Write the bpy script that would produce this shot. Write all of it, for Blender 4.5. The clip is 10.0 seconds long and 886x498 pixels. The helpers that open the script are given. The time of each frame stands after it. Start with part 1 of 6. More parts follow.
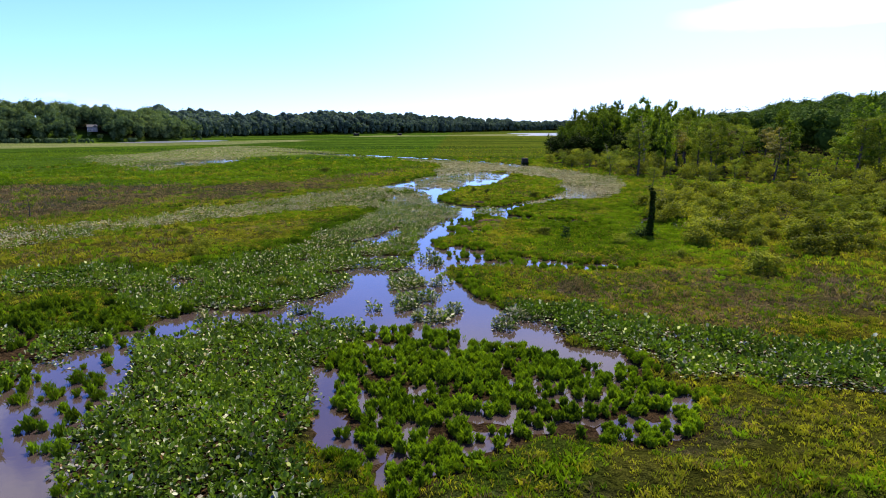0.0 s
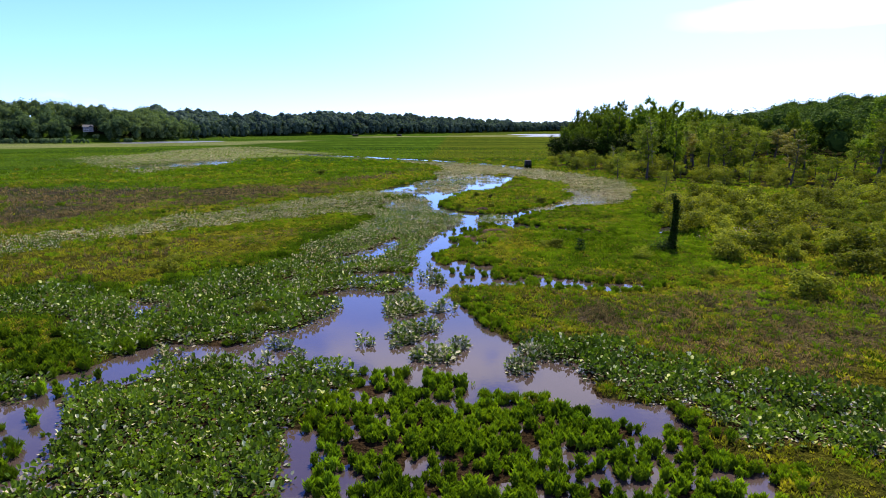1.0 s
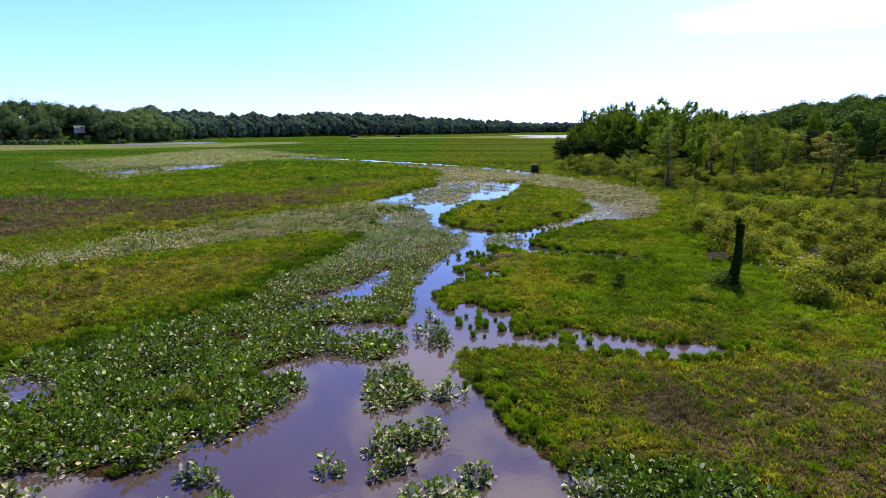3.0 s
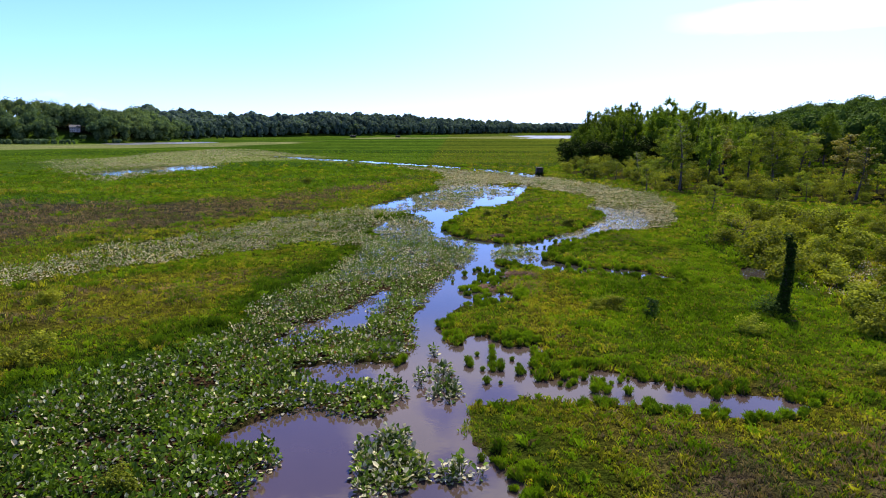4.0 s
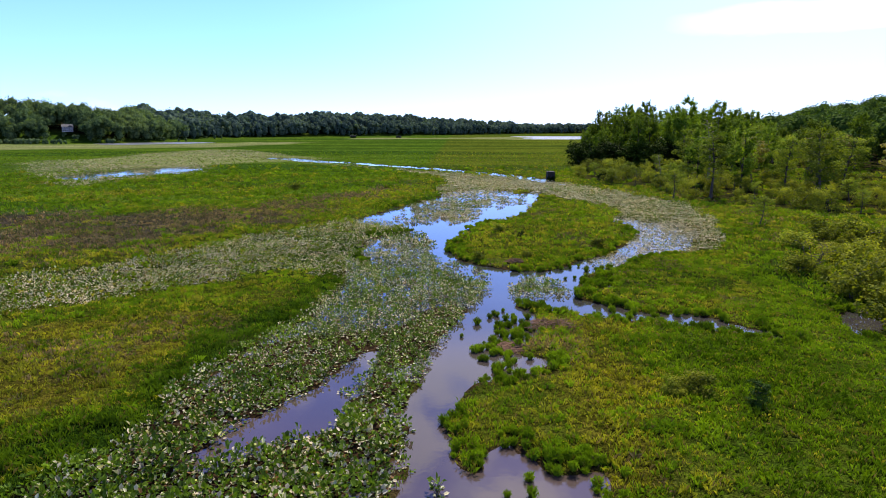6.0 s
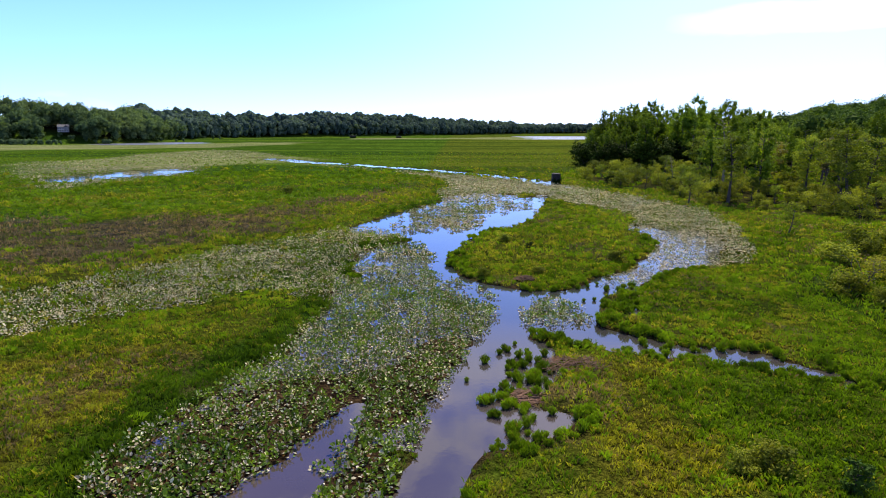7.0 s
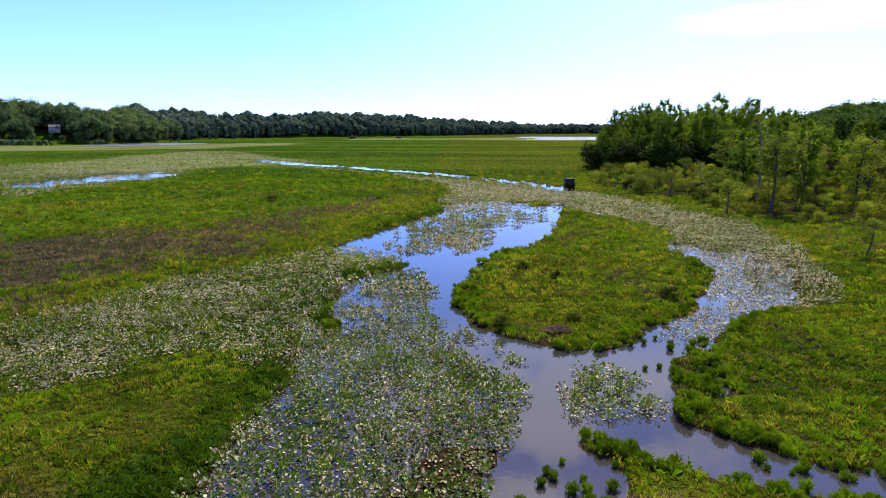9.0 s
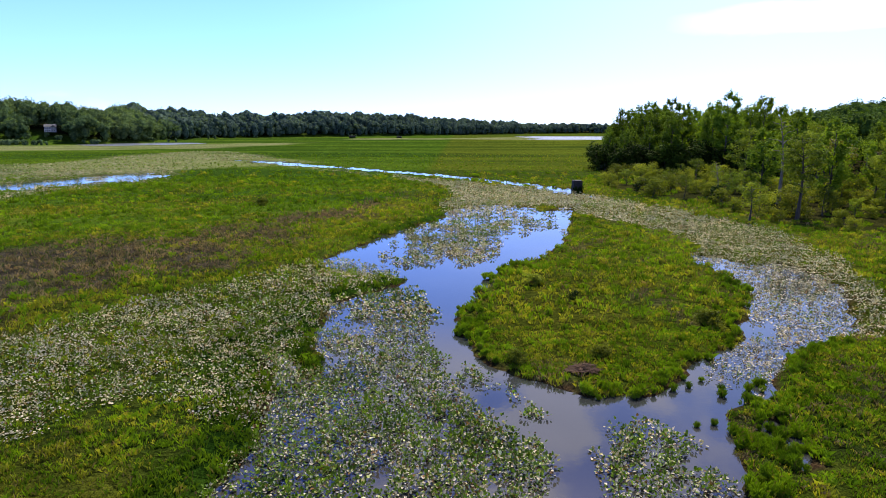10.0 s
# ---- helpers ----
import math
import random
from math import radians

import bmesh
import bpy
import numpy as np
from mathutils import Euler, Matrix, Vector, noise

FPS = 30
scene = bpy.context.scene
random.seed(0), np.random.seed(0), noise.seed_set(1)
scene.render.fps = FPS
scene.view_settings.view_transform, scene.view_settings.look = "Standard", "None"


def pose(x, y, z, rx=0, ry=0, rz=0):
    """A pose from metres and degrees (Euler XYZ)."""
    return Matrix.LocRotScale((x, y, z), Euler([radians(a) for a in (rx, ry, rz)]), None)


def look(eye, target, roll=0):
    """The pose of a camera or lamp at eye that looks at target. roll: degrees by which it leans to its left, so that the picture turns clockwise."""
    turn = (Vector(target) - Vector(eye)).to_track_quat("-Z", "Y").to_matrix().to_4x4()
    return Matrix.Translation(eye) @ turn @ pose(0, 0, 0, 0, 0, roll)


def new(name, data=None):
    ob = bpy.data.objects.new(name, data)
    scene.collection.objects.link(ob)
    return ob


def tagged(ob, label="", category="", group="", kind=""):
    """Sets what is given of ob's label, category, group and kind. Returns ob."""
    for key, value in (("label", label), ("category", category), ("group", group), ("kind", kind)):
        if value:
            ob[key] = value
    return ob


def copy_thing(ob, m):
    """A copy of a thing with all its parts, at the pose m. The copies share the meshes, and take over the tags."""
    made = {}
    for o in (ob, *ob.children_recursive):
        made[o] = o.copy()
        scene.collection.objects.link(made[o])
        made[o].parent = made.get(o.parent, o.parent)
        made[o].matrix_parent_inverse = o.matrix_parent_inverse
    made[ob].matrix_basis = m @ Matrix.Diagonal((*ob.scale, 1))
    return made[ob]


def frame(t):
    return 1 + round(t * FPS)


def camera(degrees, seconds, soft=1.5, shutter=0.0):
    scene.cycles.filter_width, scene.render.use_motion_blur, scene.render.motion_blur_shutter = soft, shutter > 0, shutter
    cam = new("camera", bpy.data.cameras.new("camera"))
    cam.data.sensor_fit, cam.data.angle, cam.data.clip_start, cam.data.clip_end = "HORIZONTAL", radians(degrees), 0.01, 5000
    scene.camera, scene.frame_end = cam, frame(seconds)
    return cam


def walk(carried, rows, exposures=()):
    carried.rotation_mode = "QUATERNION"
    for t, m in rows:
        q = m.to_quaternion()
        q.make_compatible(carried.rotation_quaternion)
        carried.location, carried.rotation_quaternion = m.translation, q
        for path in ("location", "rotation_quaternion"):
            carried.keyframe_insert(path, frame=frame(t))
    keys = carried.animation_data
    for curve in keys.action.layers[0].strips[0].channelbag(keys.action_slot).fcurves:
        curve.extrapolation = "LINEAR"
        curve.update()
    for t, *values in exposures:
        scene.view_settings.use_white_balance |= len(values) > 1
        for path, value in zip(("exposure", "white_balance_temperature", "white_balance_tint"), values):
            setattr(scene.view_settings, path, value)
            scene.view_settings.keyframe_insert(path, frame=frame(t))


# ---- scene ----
EXPOSURE, KELVIN, TINT = 0.82, 7200, 7
cam = camera(73.6, 10.0, soft=0.8)
# eye, target and roll along the flight over the marsh
PATH = [
    (0, (0.323, -0.116, 13.382), (0.275, 1.842, 12.977), -0.3),
    (0.5, (0.08, 3.22, 13.416), (0.035, 5.178, 13.012), -0.2),
    (1, (-0.107, 6.6, 13.495), (-0.153, 8.559, 13.092), -0.2),
    (1.5, (-0.261, 10.026, 13.589), (-0.307, 11.984, 13.185), -0.1),
    (2, (-0.438, 13.394, 13.686), (-0.483, 15.352, 13.283), -0.1),
    (2.5, (-0.571, 16.816, 13.76), (-0.616, 18.774, 13.357), -0.1),
    (2.7, (-0.604, 18.194, 13.78), (-0.649, 20.153, 13.379), -0.2),
    (4, (-1.362, 27.221, 14.05), (-1.404, 29.18, 13.65), -0.0),
    (4.5, (-1.5, 30.843, 14.041), (-1.544, 32.802, 13.641), 0.0),
    (5, (-1.712, 34.474, 14.009), (-1.756, 36.433, 13.609), 0.0),
    (5.5, (-1.89, 38.13, 14.026), (-1.934, 40.089, 13.627), 0.1),
    (7, (-2.221, 48.952, 14.098), (-2.268, 50.912, 13.699), 0.1),
    (7.5, (-2.364, 52.545, 14.102), (-2.411, 54.505, 13.703), 0.1),
    (8, (-2.531, 56.098, 14.113), (-2.579, 58.057, 13.716), 0.2),
    (8.5, (-2.706, 59.615, 14.115), (-2.755, 61.574, 13.718), 0.2),
    (9, (-2.895, 63.115, 14.104), (-2.944, 65.075, 13.706), 0.1),
    (9.5, (-3.02, 66.647, 14.082), (-3.071, 68.607, 13.684), 0.1),
    (10, (-3.18, 70.167, 14.058), (-3.231, 72.126, 13.659), 0.1),
]
walk(cam, [(t, look(eye, target, roll)) for t, eye, target, roll in PATH], exposures=[(0.0, EXPOSURE, KELVIN, TINT), (10.0, EXPOSURE, KELVIN, TINT)])

# ---------------------------------------------------------------- light
SUN_AZ, SUN_EL = radians(16), radians(55)      # clockwise from +y, above the horizon
world = bpy.data.worlds.new("sky")
scene.world = world
world.use_nodes = True
wn, wl = world.node_tree.nodes, world.node_tree.links
wn.clear()
w_out = wn.new("ShaderNodeOutputWorld")
w_bg = wn.new("ShaderNodeBackground")
w_bg.inputs["Strength"].default_value = 0.086
sky = wn.new("ShaderNodeTexSky")
sky.sky_type, sky.sun_disc = "NISHITA", False
sky.sun_elevation, sky.sun_rotation = SUN_EL, SUN_AZ
sky.air_density, sky.dust_density, sky.ozone_density = 1.0, 0.2, 3.0
w_co = wn.new("ShaderNodeTexCoord")
w_map = wn.new("ShaderNodeMapping")
w_map.inputs["Scale"].default_value = (1.0, 1.0, 3.2)
w_map.inputs["Rotation"].default_value = (0.0, 0.0, 0.5)
w_noise = wn.new("ShaderNodeTexNoise")
w_noise.inputs["Scale"].default_value, w_noise.inputs["Detail"].default_value = 2.3, 7.0
w_noise.inputs["Roughness"].default_value = 0.55
w_ramp = wn.new("ShaderNodeMapRange")
w_ramp.inputs["From Min"].default_value, w_ramp.inputs["From Max"].default_value = 0.54, 0.80
# thicker cirrus towards the sun's side of the sky
w_sep = wn.new("ShaderNodeSeparateXYZ")
w_side = wn.new("ShaderNodeMapRange")
w_side.inputs["From Min"].default_value, w_side.inputs["From Max"].default_value = 0.25, 0.8
w_side.inputs["To Min"].default_value, w_side.inputs["To Max"].default_value = -0.05, 0.16
w_add = wn.new("ShaderNodeMath")
w_mix = wn.new("ShaderNodeMix")
w_mix.data_type = "RGBA"
w_mix.inputs["B"].default_value = (8.6, 10.2, 14.0, 1.0)
wl.new(w_co.outputs["Generated"], w_map.inputs["Vector"])
wl.new(w_map.outputs["Vector"], w_noise.inputs["Vector"])
wl.new(w_co.outputs["Generated"], w_sep.inputs["Vector"])
wl.new(w_sep.outputs["X"], w_side.inputs["Value"])
wl.new(w_noise.outputs["Fac"], w_add.inputs[0])
wl.new(w_side.outputs["Result"], w_add.inputs[1])
wl.new(w_add.outputs["Value"], w_ramp.inputs["Value"])
w_veil = wn.new("ShaderNodeMapRange")       # thin high haze over the eastern half
w_veil.interpolation_type = "SMOOTHSTEP"
w_veil.inputs["From Min"].default_value, w_veil.inputs["From Max"].default_value = -0.35, 0.55
w_veil.inputs["To Min"].default_value, w_veil.inputs["To Max"].default_value = 0.0, 0.44
w_max = wn.new("ShaderNodeMath")
w_max.operation = "MAXIMUM"
w_high = wn.new("ShaderNodeMapRange")       # the haze thins out towards the zenith
w_high.interpolation_type = "SMOOTHSTEP"
w_high.inputs["From Min"].default_value, w_high.inputs["From Max"].default_value = 0.22, 0.55
w_high.inputs["To Min"].default_value, w_high.inputs["To Max"].default_value = 1.0, 0.15
w_thin = wn.new("ShaderNodeMath")
w_thin.operation = "MULTIPLY"
wl.new(w_sep.outputs["Z"], w_high.inputs["Value"])
wl.new(w_high.outputs["Result"], w_thin.inputs[0])
wl.new(w_veil.outputs["Result"], w_thin.inputs[1])
wl.new(w_sep.outputs["X"], w_veil.inputs["Value"])
wl.new(w_ramp.outputs["Result"], w_max.inputs[0])
wl.new(w_thin.outputs["Value"], w_max.inputs[1])
w_bend = wn.new("ShaderNodeMath")           # a feathered streak of cirrus
w_bend.operation = "MULTIPLY_ADD"
w_bend.inputs[1].default_value = 0.10
wl.new(w_noise.outputs["Fac"], w_bend.inputs[0])
wl.new(w_sep.outputs["Z"], w_bend.inputs[2])
streak = []
for source, lo_, hi_ in ((w_bend.outputs["Value"], 0.158, 0.200), (w_bend.outputs["Value"], 0.246, 0.206), (w_sep.outputs["X"], 0.20, 0.46)):
    w_s = wn.new("ShaderNodeMapRange")
    w_s.interpolation_type = "SMOOTHSTEP"
    w_s.inputs["From Min"].default_value, w_s.inputs["From Max"].default_value = lo_, hi_
    wl.new(source, w_s.inputs["Value"])
    streak.append(w_s.outputs["Result"])
w_s1, w_s2, w_s3 = wn.new("ShaderNodeMath"), wn.new("ShaderNodeMath"), wn.new("ShaderNodeMath")
w_s1.operation, w_s2.operation, w_s3.operation = "MULTIPLY", "MULTIPLY", "MAXIMUM"
wl.new(streak[0], w_s1.inputs[0])
wl.new(streak[1], w_s1.inputs[1])
wl.new(w_s1.outputs["Value"], w_s2.inputs[0])
wl.new(streak[2], w_s2.inputs[1])
wl.new(w_s2.outputs["Value"], w_s3.inputs[0])
wl.new(w_max.outputs["Value"], w_s3.inputs[1])
wl.new(w_s3.outputs["Value"], w_mix.inputs["Factor"])
# loose fair-weather clouds in the middle heights of the sky
w_cmap = wn.new("ShaderNodeMapping")
w_cmap.inputs["Scale"].default_value = (1.0, 1.0, 1.7)
w_cnoise = wn.new("ShaderNodeTexNoise")
w_cnoise.inputs["Scale"].default_value, w_cnoise.inputs["Detail"].default_value = 7.0, 6.0
w_cnoise.inputs["Roughness"].default_value = 0.52
w_cloud = wn.new("ShaderNodeMapRange")
w_cloud.interpolation_type = "SMOOTHSTEP"
w_cloud.inputs["From Min"].default_value, w_cloud.inputs["From Max"].default_value = 0.48, 0.64
w_clow = wn.new("ShaderNodeMapRange")
w_clow.interpolation_type = "SMOOTHSTEP"
w_clow.inputs["From Min"].default_value, w_clow.inputs["From Max"].default_value = 0.29, 0.40
w_chigh = wn.new("ShaderNodeMapRange")
w_chigh.interpolation_type = "SMOOTHSTEP"
w_chigh.inputs["From Min"].default_value, w_chigh.inputs["From Max"].default_value = 0.74, 0.58
w_c1, w_c2 = wn.new("ShaderNodeMath"), wn.new("ShaderNodeMath")
w_c1.operation = w_c2.operation = "MULTIPLY"
w_cmix = wn.new("ShaderNodeMix")
w_cmix.data_type = "RGBA"
w_cmix.inputs["B"].default_value = (8.2, 8.8, 14.0, 1.0)
wl.new(w_co.outputs["Generated"], w_cmap.inputs["Vector"])
wl.new(w_cmap.outputs["Vector"], w_cnoise.inputs["Vector"])
w_bank = wn.new("ShaderNodeVectorMath")     # a bank of cloud stands ahead, over the end of the creek
w_bank.operation = "DOT_PRODUCT"
w_bank.inputs[1].default_value = (math.sin(radians(9)) * math.cos(radians(29)), math.cos(radians(9)) * math.cos(radians(29)), math.sin(radians(29)))
w_more = wn.new("ShaderNodeMapRange")
w_more.interpolation_type = "SMOOTHSTEP"
w_more.inputs["From Min"].default_value, w_more.inputs["From Max"].default_value = 0.93, 0.998
w_more.inputs["To Min"].default_value, w_more.inputs["To Max"].default_value = 0.0, 0.08
w_csum = wn.new("ShaderNodeMath")
wl.new(w_co.outputs["Generated"], w_bank.inputs[0])
wl.new(w_bank.outputs["Value"], w_more.inputs["Value"])
wl.new(w_cnoise.outputs["Fac"], w_csum.inputs[0])
wl.new(w_more.outputs["Result"], w_csum.inputs[1])
wl.new(w_csum.outputs["Value"], w_cloud.inputs["Value"])
wl.new(w_sep.outputs["Z"], w_clow.inputs["Value"])
wl.new(w_sep.outputs["Z"], w_chigh.inputs["Value"])
wl.new(w_cloud.outputs["Result"], w_c1.inputs[0])
wl.new(w_clow.outputs["Result"], w_c1.inputs[1])
wl.new(w_c1.outputs["Value"], w_c2.inputs[0])
wl.new(w_chigh.outputs["Result"], w_c2.inputs[1])
wl.new(w_c2.outputs["Value"], w_cmix.inputs["Factor"])
wl.new(w_mix.outputs["Result"], w_cmix.inputs["A"])
w_deep = wn.new("ShaderNodeMix")          # the clear, deep blue of a washed sky
w_deep.data_type, w_deep.blend_type = "RGBA", "MULTIPLY"
w_deep.inputs["Factor"].default_value, w_deep.inputs["B"].default_value = 1.0, (0.76, 1.12, 2.5, 1.0)
wl.new(sky.outputs["Color"], w_deep.inputs["A"])
w_zen = wn.new("ShaderNodeMapRange")       # the blue deepens towards the zenith
w_zen.interpolation_type = "SMOOTHSTEP"
w_zen.inputs["From Min"].default_value, w_zen.inputs["From Max"].default_value = 0.22, 0.64
w_dim = wn.new("ShaderNodeMix")
w_dim.data_type, w_dim.blend_type = "RGBA", "MULTIPLY"
w_dim.inputs["B"].default_value = (0.42, 0.60, 0.82, 1.0)
wl.new(w_sep.outputs["Z"], w_zen.inputs["Value"])
wl.new(w_deep.outputs["Result"], w_dim.inputs["A"])
wl.new(w_zen.outputs["Result"], w_dim.inputs["Factor"])
w_top = wn.new("ShaderNodeMapRange")
w_top.interpolation_type = "SMOOTHSTEP"
w_top.inputs["From Min"].default_value, w_top.inputs["From Max"].default_value = 0.60, 0.92
w_top_dim = wn.new("ShaderNodeMix")
w_top_dim.data_type, w_top_dim.blend_type = "RGBA", "MULTIPLY"
w_top_dim.inputs["B"].default_value = (0.20, 0.27, 0.38, 1.0)
wl.new(w_sep.outputs["Z"], w_top.inputs["Value"])
wl.new(w_dim.outputs["Result"], w_top_dim.inputs["A"])
wl.new(w_top.outputs["Result"], w_top_dim.inputs["Factor"])
wl.new(w_top_dim.outputs["Result"], w_mix.inputs["A"])
# bright thin cloud round the sun
w_dot = wn.new("ShaderNodeVectorMath")
w_dot.operation = "DOT_PRODUCT"
w_dot.inputs[1].default_value = (math.sin(SUN_AZ) * math.cos(SUN_EL), math.cos(SUN_AZ) * math.cos(SUN_EL), math.sin(SUN_EL))
w_halo = wn.new("ShaderNodeMapRange")
w_halo.interpolation_type = "SMOOTHSTEP"
w_halo.inputs["From Min"].default_value, w_halo.inputs["From Max"].default_value = 0.84, 1.0
w_patch = wn.new("ShaderNodeMapRange")
w_patch.inputs["From Min"].default_value, w_patch.inputs["From Max"].default_value = 0.36, 0.66
w_patch.inputs["To Min"].default_value, w_patch.inputs["To Max"].default_value = 0.5, 6.0
w_mul = wn.new("ShaderNodeMath")
w_mul.operation = "MULTIPLY"
w_glow = wn.new("ShaderNodeVectorMath")
w_glow.operation = "SCALE"
w_glow.inputs[0].default_value = (1.0, 0.95, 1.0)
w_sum = wn.new("ShaderNodeVectorMath")
wl.new(w_co.outputs["Generated"], w_dot.inputs[0])
wl.new(w_dot.outputs["Value"], w_halo.inputs["Value"])
wl.new(w_noise.outputs["Fac"], w_patch.inputs["Value"])
wl.new(w_halo.outputs["Result"], w_mul.inputs[0])
wl.new(w_patch.outputs["Result"], w_mul.inputs[1])
wl.new(w_mul.outputs["Value"], w_glow.inputs["Scale"])
wl.new(w_cmix.outputs["Result"], w_sum.inputs[0])
wl.new(w_glow.outputs["Vector"], w_sum.inputs[1])
wl.new(w_sum.outputs["Vector"], w_bg.inputs["Color"])
wl.new(w_bg.outputs["Background"], w_out.inputs["Surface"])

sun_data = bpy.data.lights.new("sun", "SUN")
sun_data.energy, sun_data.angle, sun_data.color = 5.0, radians(0.6), (1.0, 0.95, 0.86)
sun = new("sun", sun_data)
sun.matrix_world = look((0, 0, 100), (-100 * math.sin(SUN_AZ), -100 * math.cos(SUN_AZ), 100 - 100 * math.tan(SUN_EL)))


# ---------------------------------------------------------------- materials
def material(name):
    m = bpy.data.materials.new(name)
    m.use_nodes = True
    nt = m.node_tree
    return m, nt.nodes, nt.links, nt.nodes["Principled BSDF"]


def mix_rgb(n, l, fac, a, b, mode="MIX"):
    x = n.new("ShaderNodeMix")
    x.data_type, x.blend_type = "RGBA", mode
    for key, v in (("Factor", fac), ("A", a), ("B", b)):
        if isinstance(v, bpy.types.NodeSocket):
            l.new(v, x.inputs[key])
        else:
            x.inputs[key].default_value = v if key == "Factor" else (*v, 1.0)
    return x.outputs["Result"]


def noise_fac(n, l, scale, detail=4.0, lo=0.35, hi=0.65, stretch=None):
    geo = n.new("ShaderNodeNewGeometry")
    t = n.new("ShaderNodeTexNoise")
    t.inputs["Scale"].default_value, t.inputs["Detail"].default_value = scale, detail
    if stretch:
        mp = n.new("ShaderNodeMapping")
        mp.inputs["Scale"].default_value = stretch
        l.new(geo.outputs["Position"], mp.inputs["Vector"])
        l.new(mp.outputs["Vector"], t.inputs["Vector"])
    else:
        l.new(geo.outputs["Position"], t.inputs["Vector"])
    r = n.new("ShaderNodeMapRange")
    r.inputs["From Min"].default_value, r.inputs["From Max"].default_value = lo, hi
    l.new(t.outputs["Fac"], r.inputs["Value"])
    return r.outputs["Result"]


def foliage(name, dark, light, rough=0.5, glow=0.35, patch=0.12, spec=0.4, odd=None, odd_share=0.1, spread=1.0):
    """Leaves: tint by leaf, by plant and by stand; part of the light passes through."""
    m, n, l, b = material(name)
    geo = n.new("ShaderNodeNewGeometry")
    info = n.new("ShaderNodeObjectInfo")
    island = geo.outputs["Random Per Island"]
    c = mix_rgb(n, l, island, dark, light)
    c = mix_rgb(n, l, noise_fac(n, l, patch, 3.0), c, mix_rgb(n, l, 0.55, c, tuple(v * 1.35 for v in light)))
    c = mix_rgb(n, l, noise_fac(n, l, patch * 0.4, 4.0), mix_rgb(n, l, 1.0, c, (0.66, 0.74, 0.8), "MULTIPLY"), c)
    hsv = n.new("ShaderNodeHueSaturation")
    r = n.new("ShaderNodeMapRange")
    r.inputs["To Min"].default_value, r.inputs["To Max"].default_value = 1 - 0.45 * spread, 1 + 0.38 * spread
    l.new(info.outputs["Random"], r.inputs["Value"])
    l.new(r.outputs["Result"], hsv.inputs["Value"])
    l.new(c, hsv.inputs["Color"])
    c = hsv.outputs["Color"]
    if odd:
        g = n.new("ShaderNodeMath")
        g.operation = "FRACT"
        k = n.new("ShaderNodeMath")
        k.operation, k.inputs[1].default_value = "MULTIPLY", 37.7
        l.new(island, k.inputs[0])
        l.new(k.outputs[0], g.inputs[0])
        lt = n.new("ShaderNodeMath")
        lt.operation, lt.inputs[1].default_value = "LESS_THAN", odd_share
        l.new(g.outputs[0], lt.inputs[0])
        c = mix_rgb(n, l, lt.outputs[0], c, odd)
    c = mix_rgb(n, l, noise_fac(n, l, patch * 6.0, 4.0, 0.40, 0.60), mix_rgb(n, l, 1.0, c, (0.56, 0.62, 0.64), "MULTIPLY"), mix_rgb(n, l, 1.0, c, (1.14, 1.1, 1.0), "MULTIPLY"))
    l.new(c, b.inputs["Base Color"])
    b.inputs["Roughness"].default_value = rough
    b.inputs["Specular IOR Level"].default_value, b.inputs["IOR"].default_value = spec, 1.3
    tr = n.new("ShaderNodeBsdfTranslucent")
    l.new(mix_rgb(n, l, 1.0, c, (1.25, 1.3, 0.45), "MULTIPLY"), tr.inputs["Color"])
    ms = n.new("ShaderNodeMixShader")
    ms.inputs["Fac"].default_value = glow
    l.new(b.outputs["BSDF"], ms.inputs[1])
    l.new(tr.outputs["BSDF"], ms.inputs[2])
    l.new(ms.outputs["Shader"], n["Material Output"].inputs["Surface"])
    return m


def rough_surface(name, a, b_col, scale, rough=0.8, bump=0.3, fine=None, metal=0.0, stretch=None):
    m, n, l, b = material(name)
    c = mix_rgb(n, l, noise_fac(n, l, scale, 5.0, stretch=stretch), a, b_col)
    c = mix_rgb(n, l, noise_fac(n, l, (fine or scale * 7), 3.0, stretch=stretch), mix_rgb(n, l, 1.0, c, (0.78, 0.78, 0.78), "MULTIPLY"), c)
    l.new(c, b.inputs["Base Color"])
    b.inputs["Roughness"].default_value, b.inputs["Metallic"].default_value = rough, metal
    bp = n.new("ShaderNodeBump")
    bp.inputs["Strength"].default_value, bp.inputs["Distance"].default_value = bump, 0.05
    l.new(noise_fac(n, l, fine or scale * 7, 4.0, stretch=stretch), bp.inputs["Height"])
    l.new(bp.outputs["Normal"], b.inputs["Normal"])
    return m


# ground: marsh turf and mud, tinted by the stands of plants that grow on it
M_GROUND, n, l, b = material("marsh_ground")


def cover(key):
    a = n.new("ShaderNodeAttribute")
    a.attribute_name = key
    return a.outputs["Fac"]


turf = mix_rgb(n, l, noise_fac(n, l, 0.09, 5.0), (0.044, 0.096, 0.009), (0.090, 0.166, 0.018))
turf = mix_rgb(n, l, noise_fac(n, l, 1.1, 5.0, 0.4, 0.7), turf, (0.086, 0.122, 0.013))
sere = mix_rgb(n, l, noise_fac(n, l, 0.5, 5.0), (0.096, 0.090, 0.012), (0.170, 0.146, 0.022))
dead = mix_rgb(n, l, noise_fac(n, l, 0.3, 6.0), (0.066, 0.046, 0.026), (0.135, 0.092, 0.054))
mud = mix_rgb(n, l, noise_fac(n, l, 0.8, 5.0), (0.026, 0.017, 0.010), (0.055, 0.036, 0.022))
pads = mix_rgb(n, l, noise_fac(n, l, 0.7, 6.0, 0.42, 0.58), (0.070, 0.118, 0.018), (0.25, 0.24, 0.14))
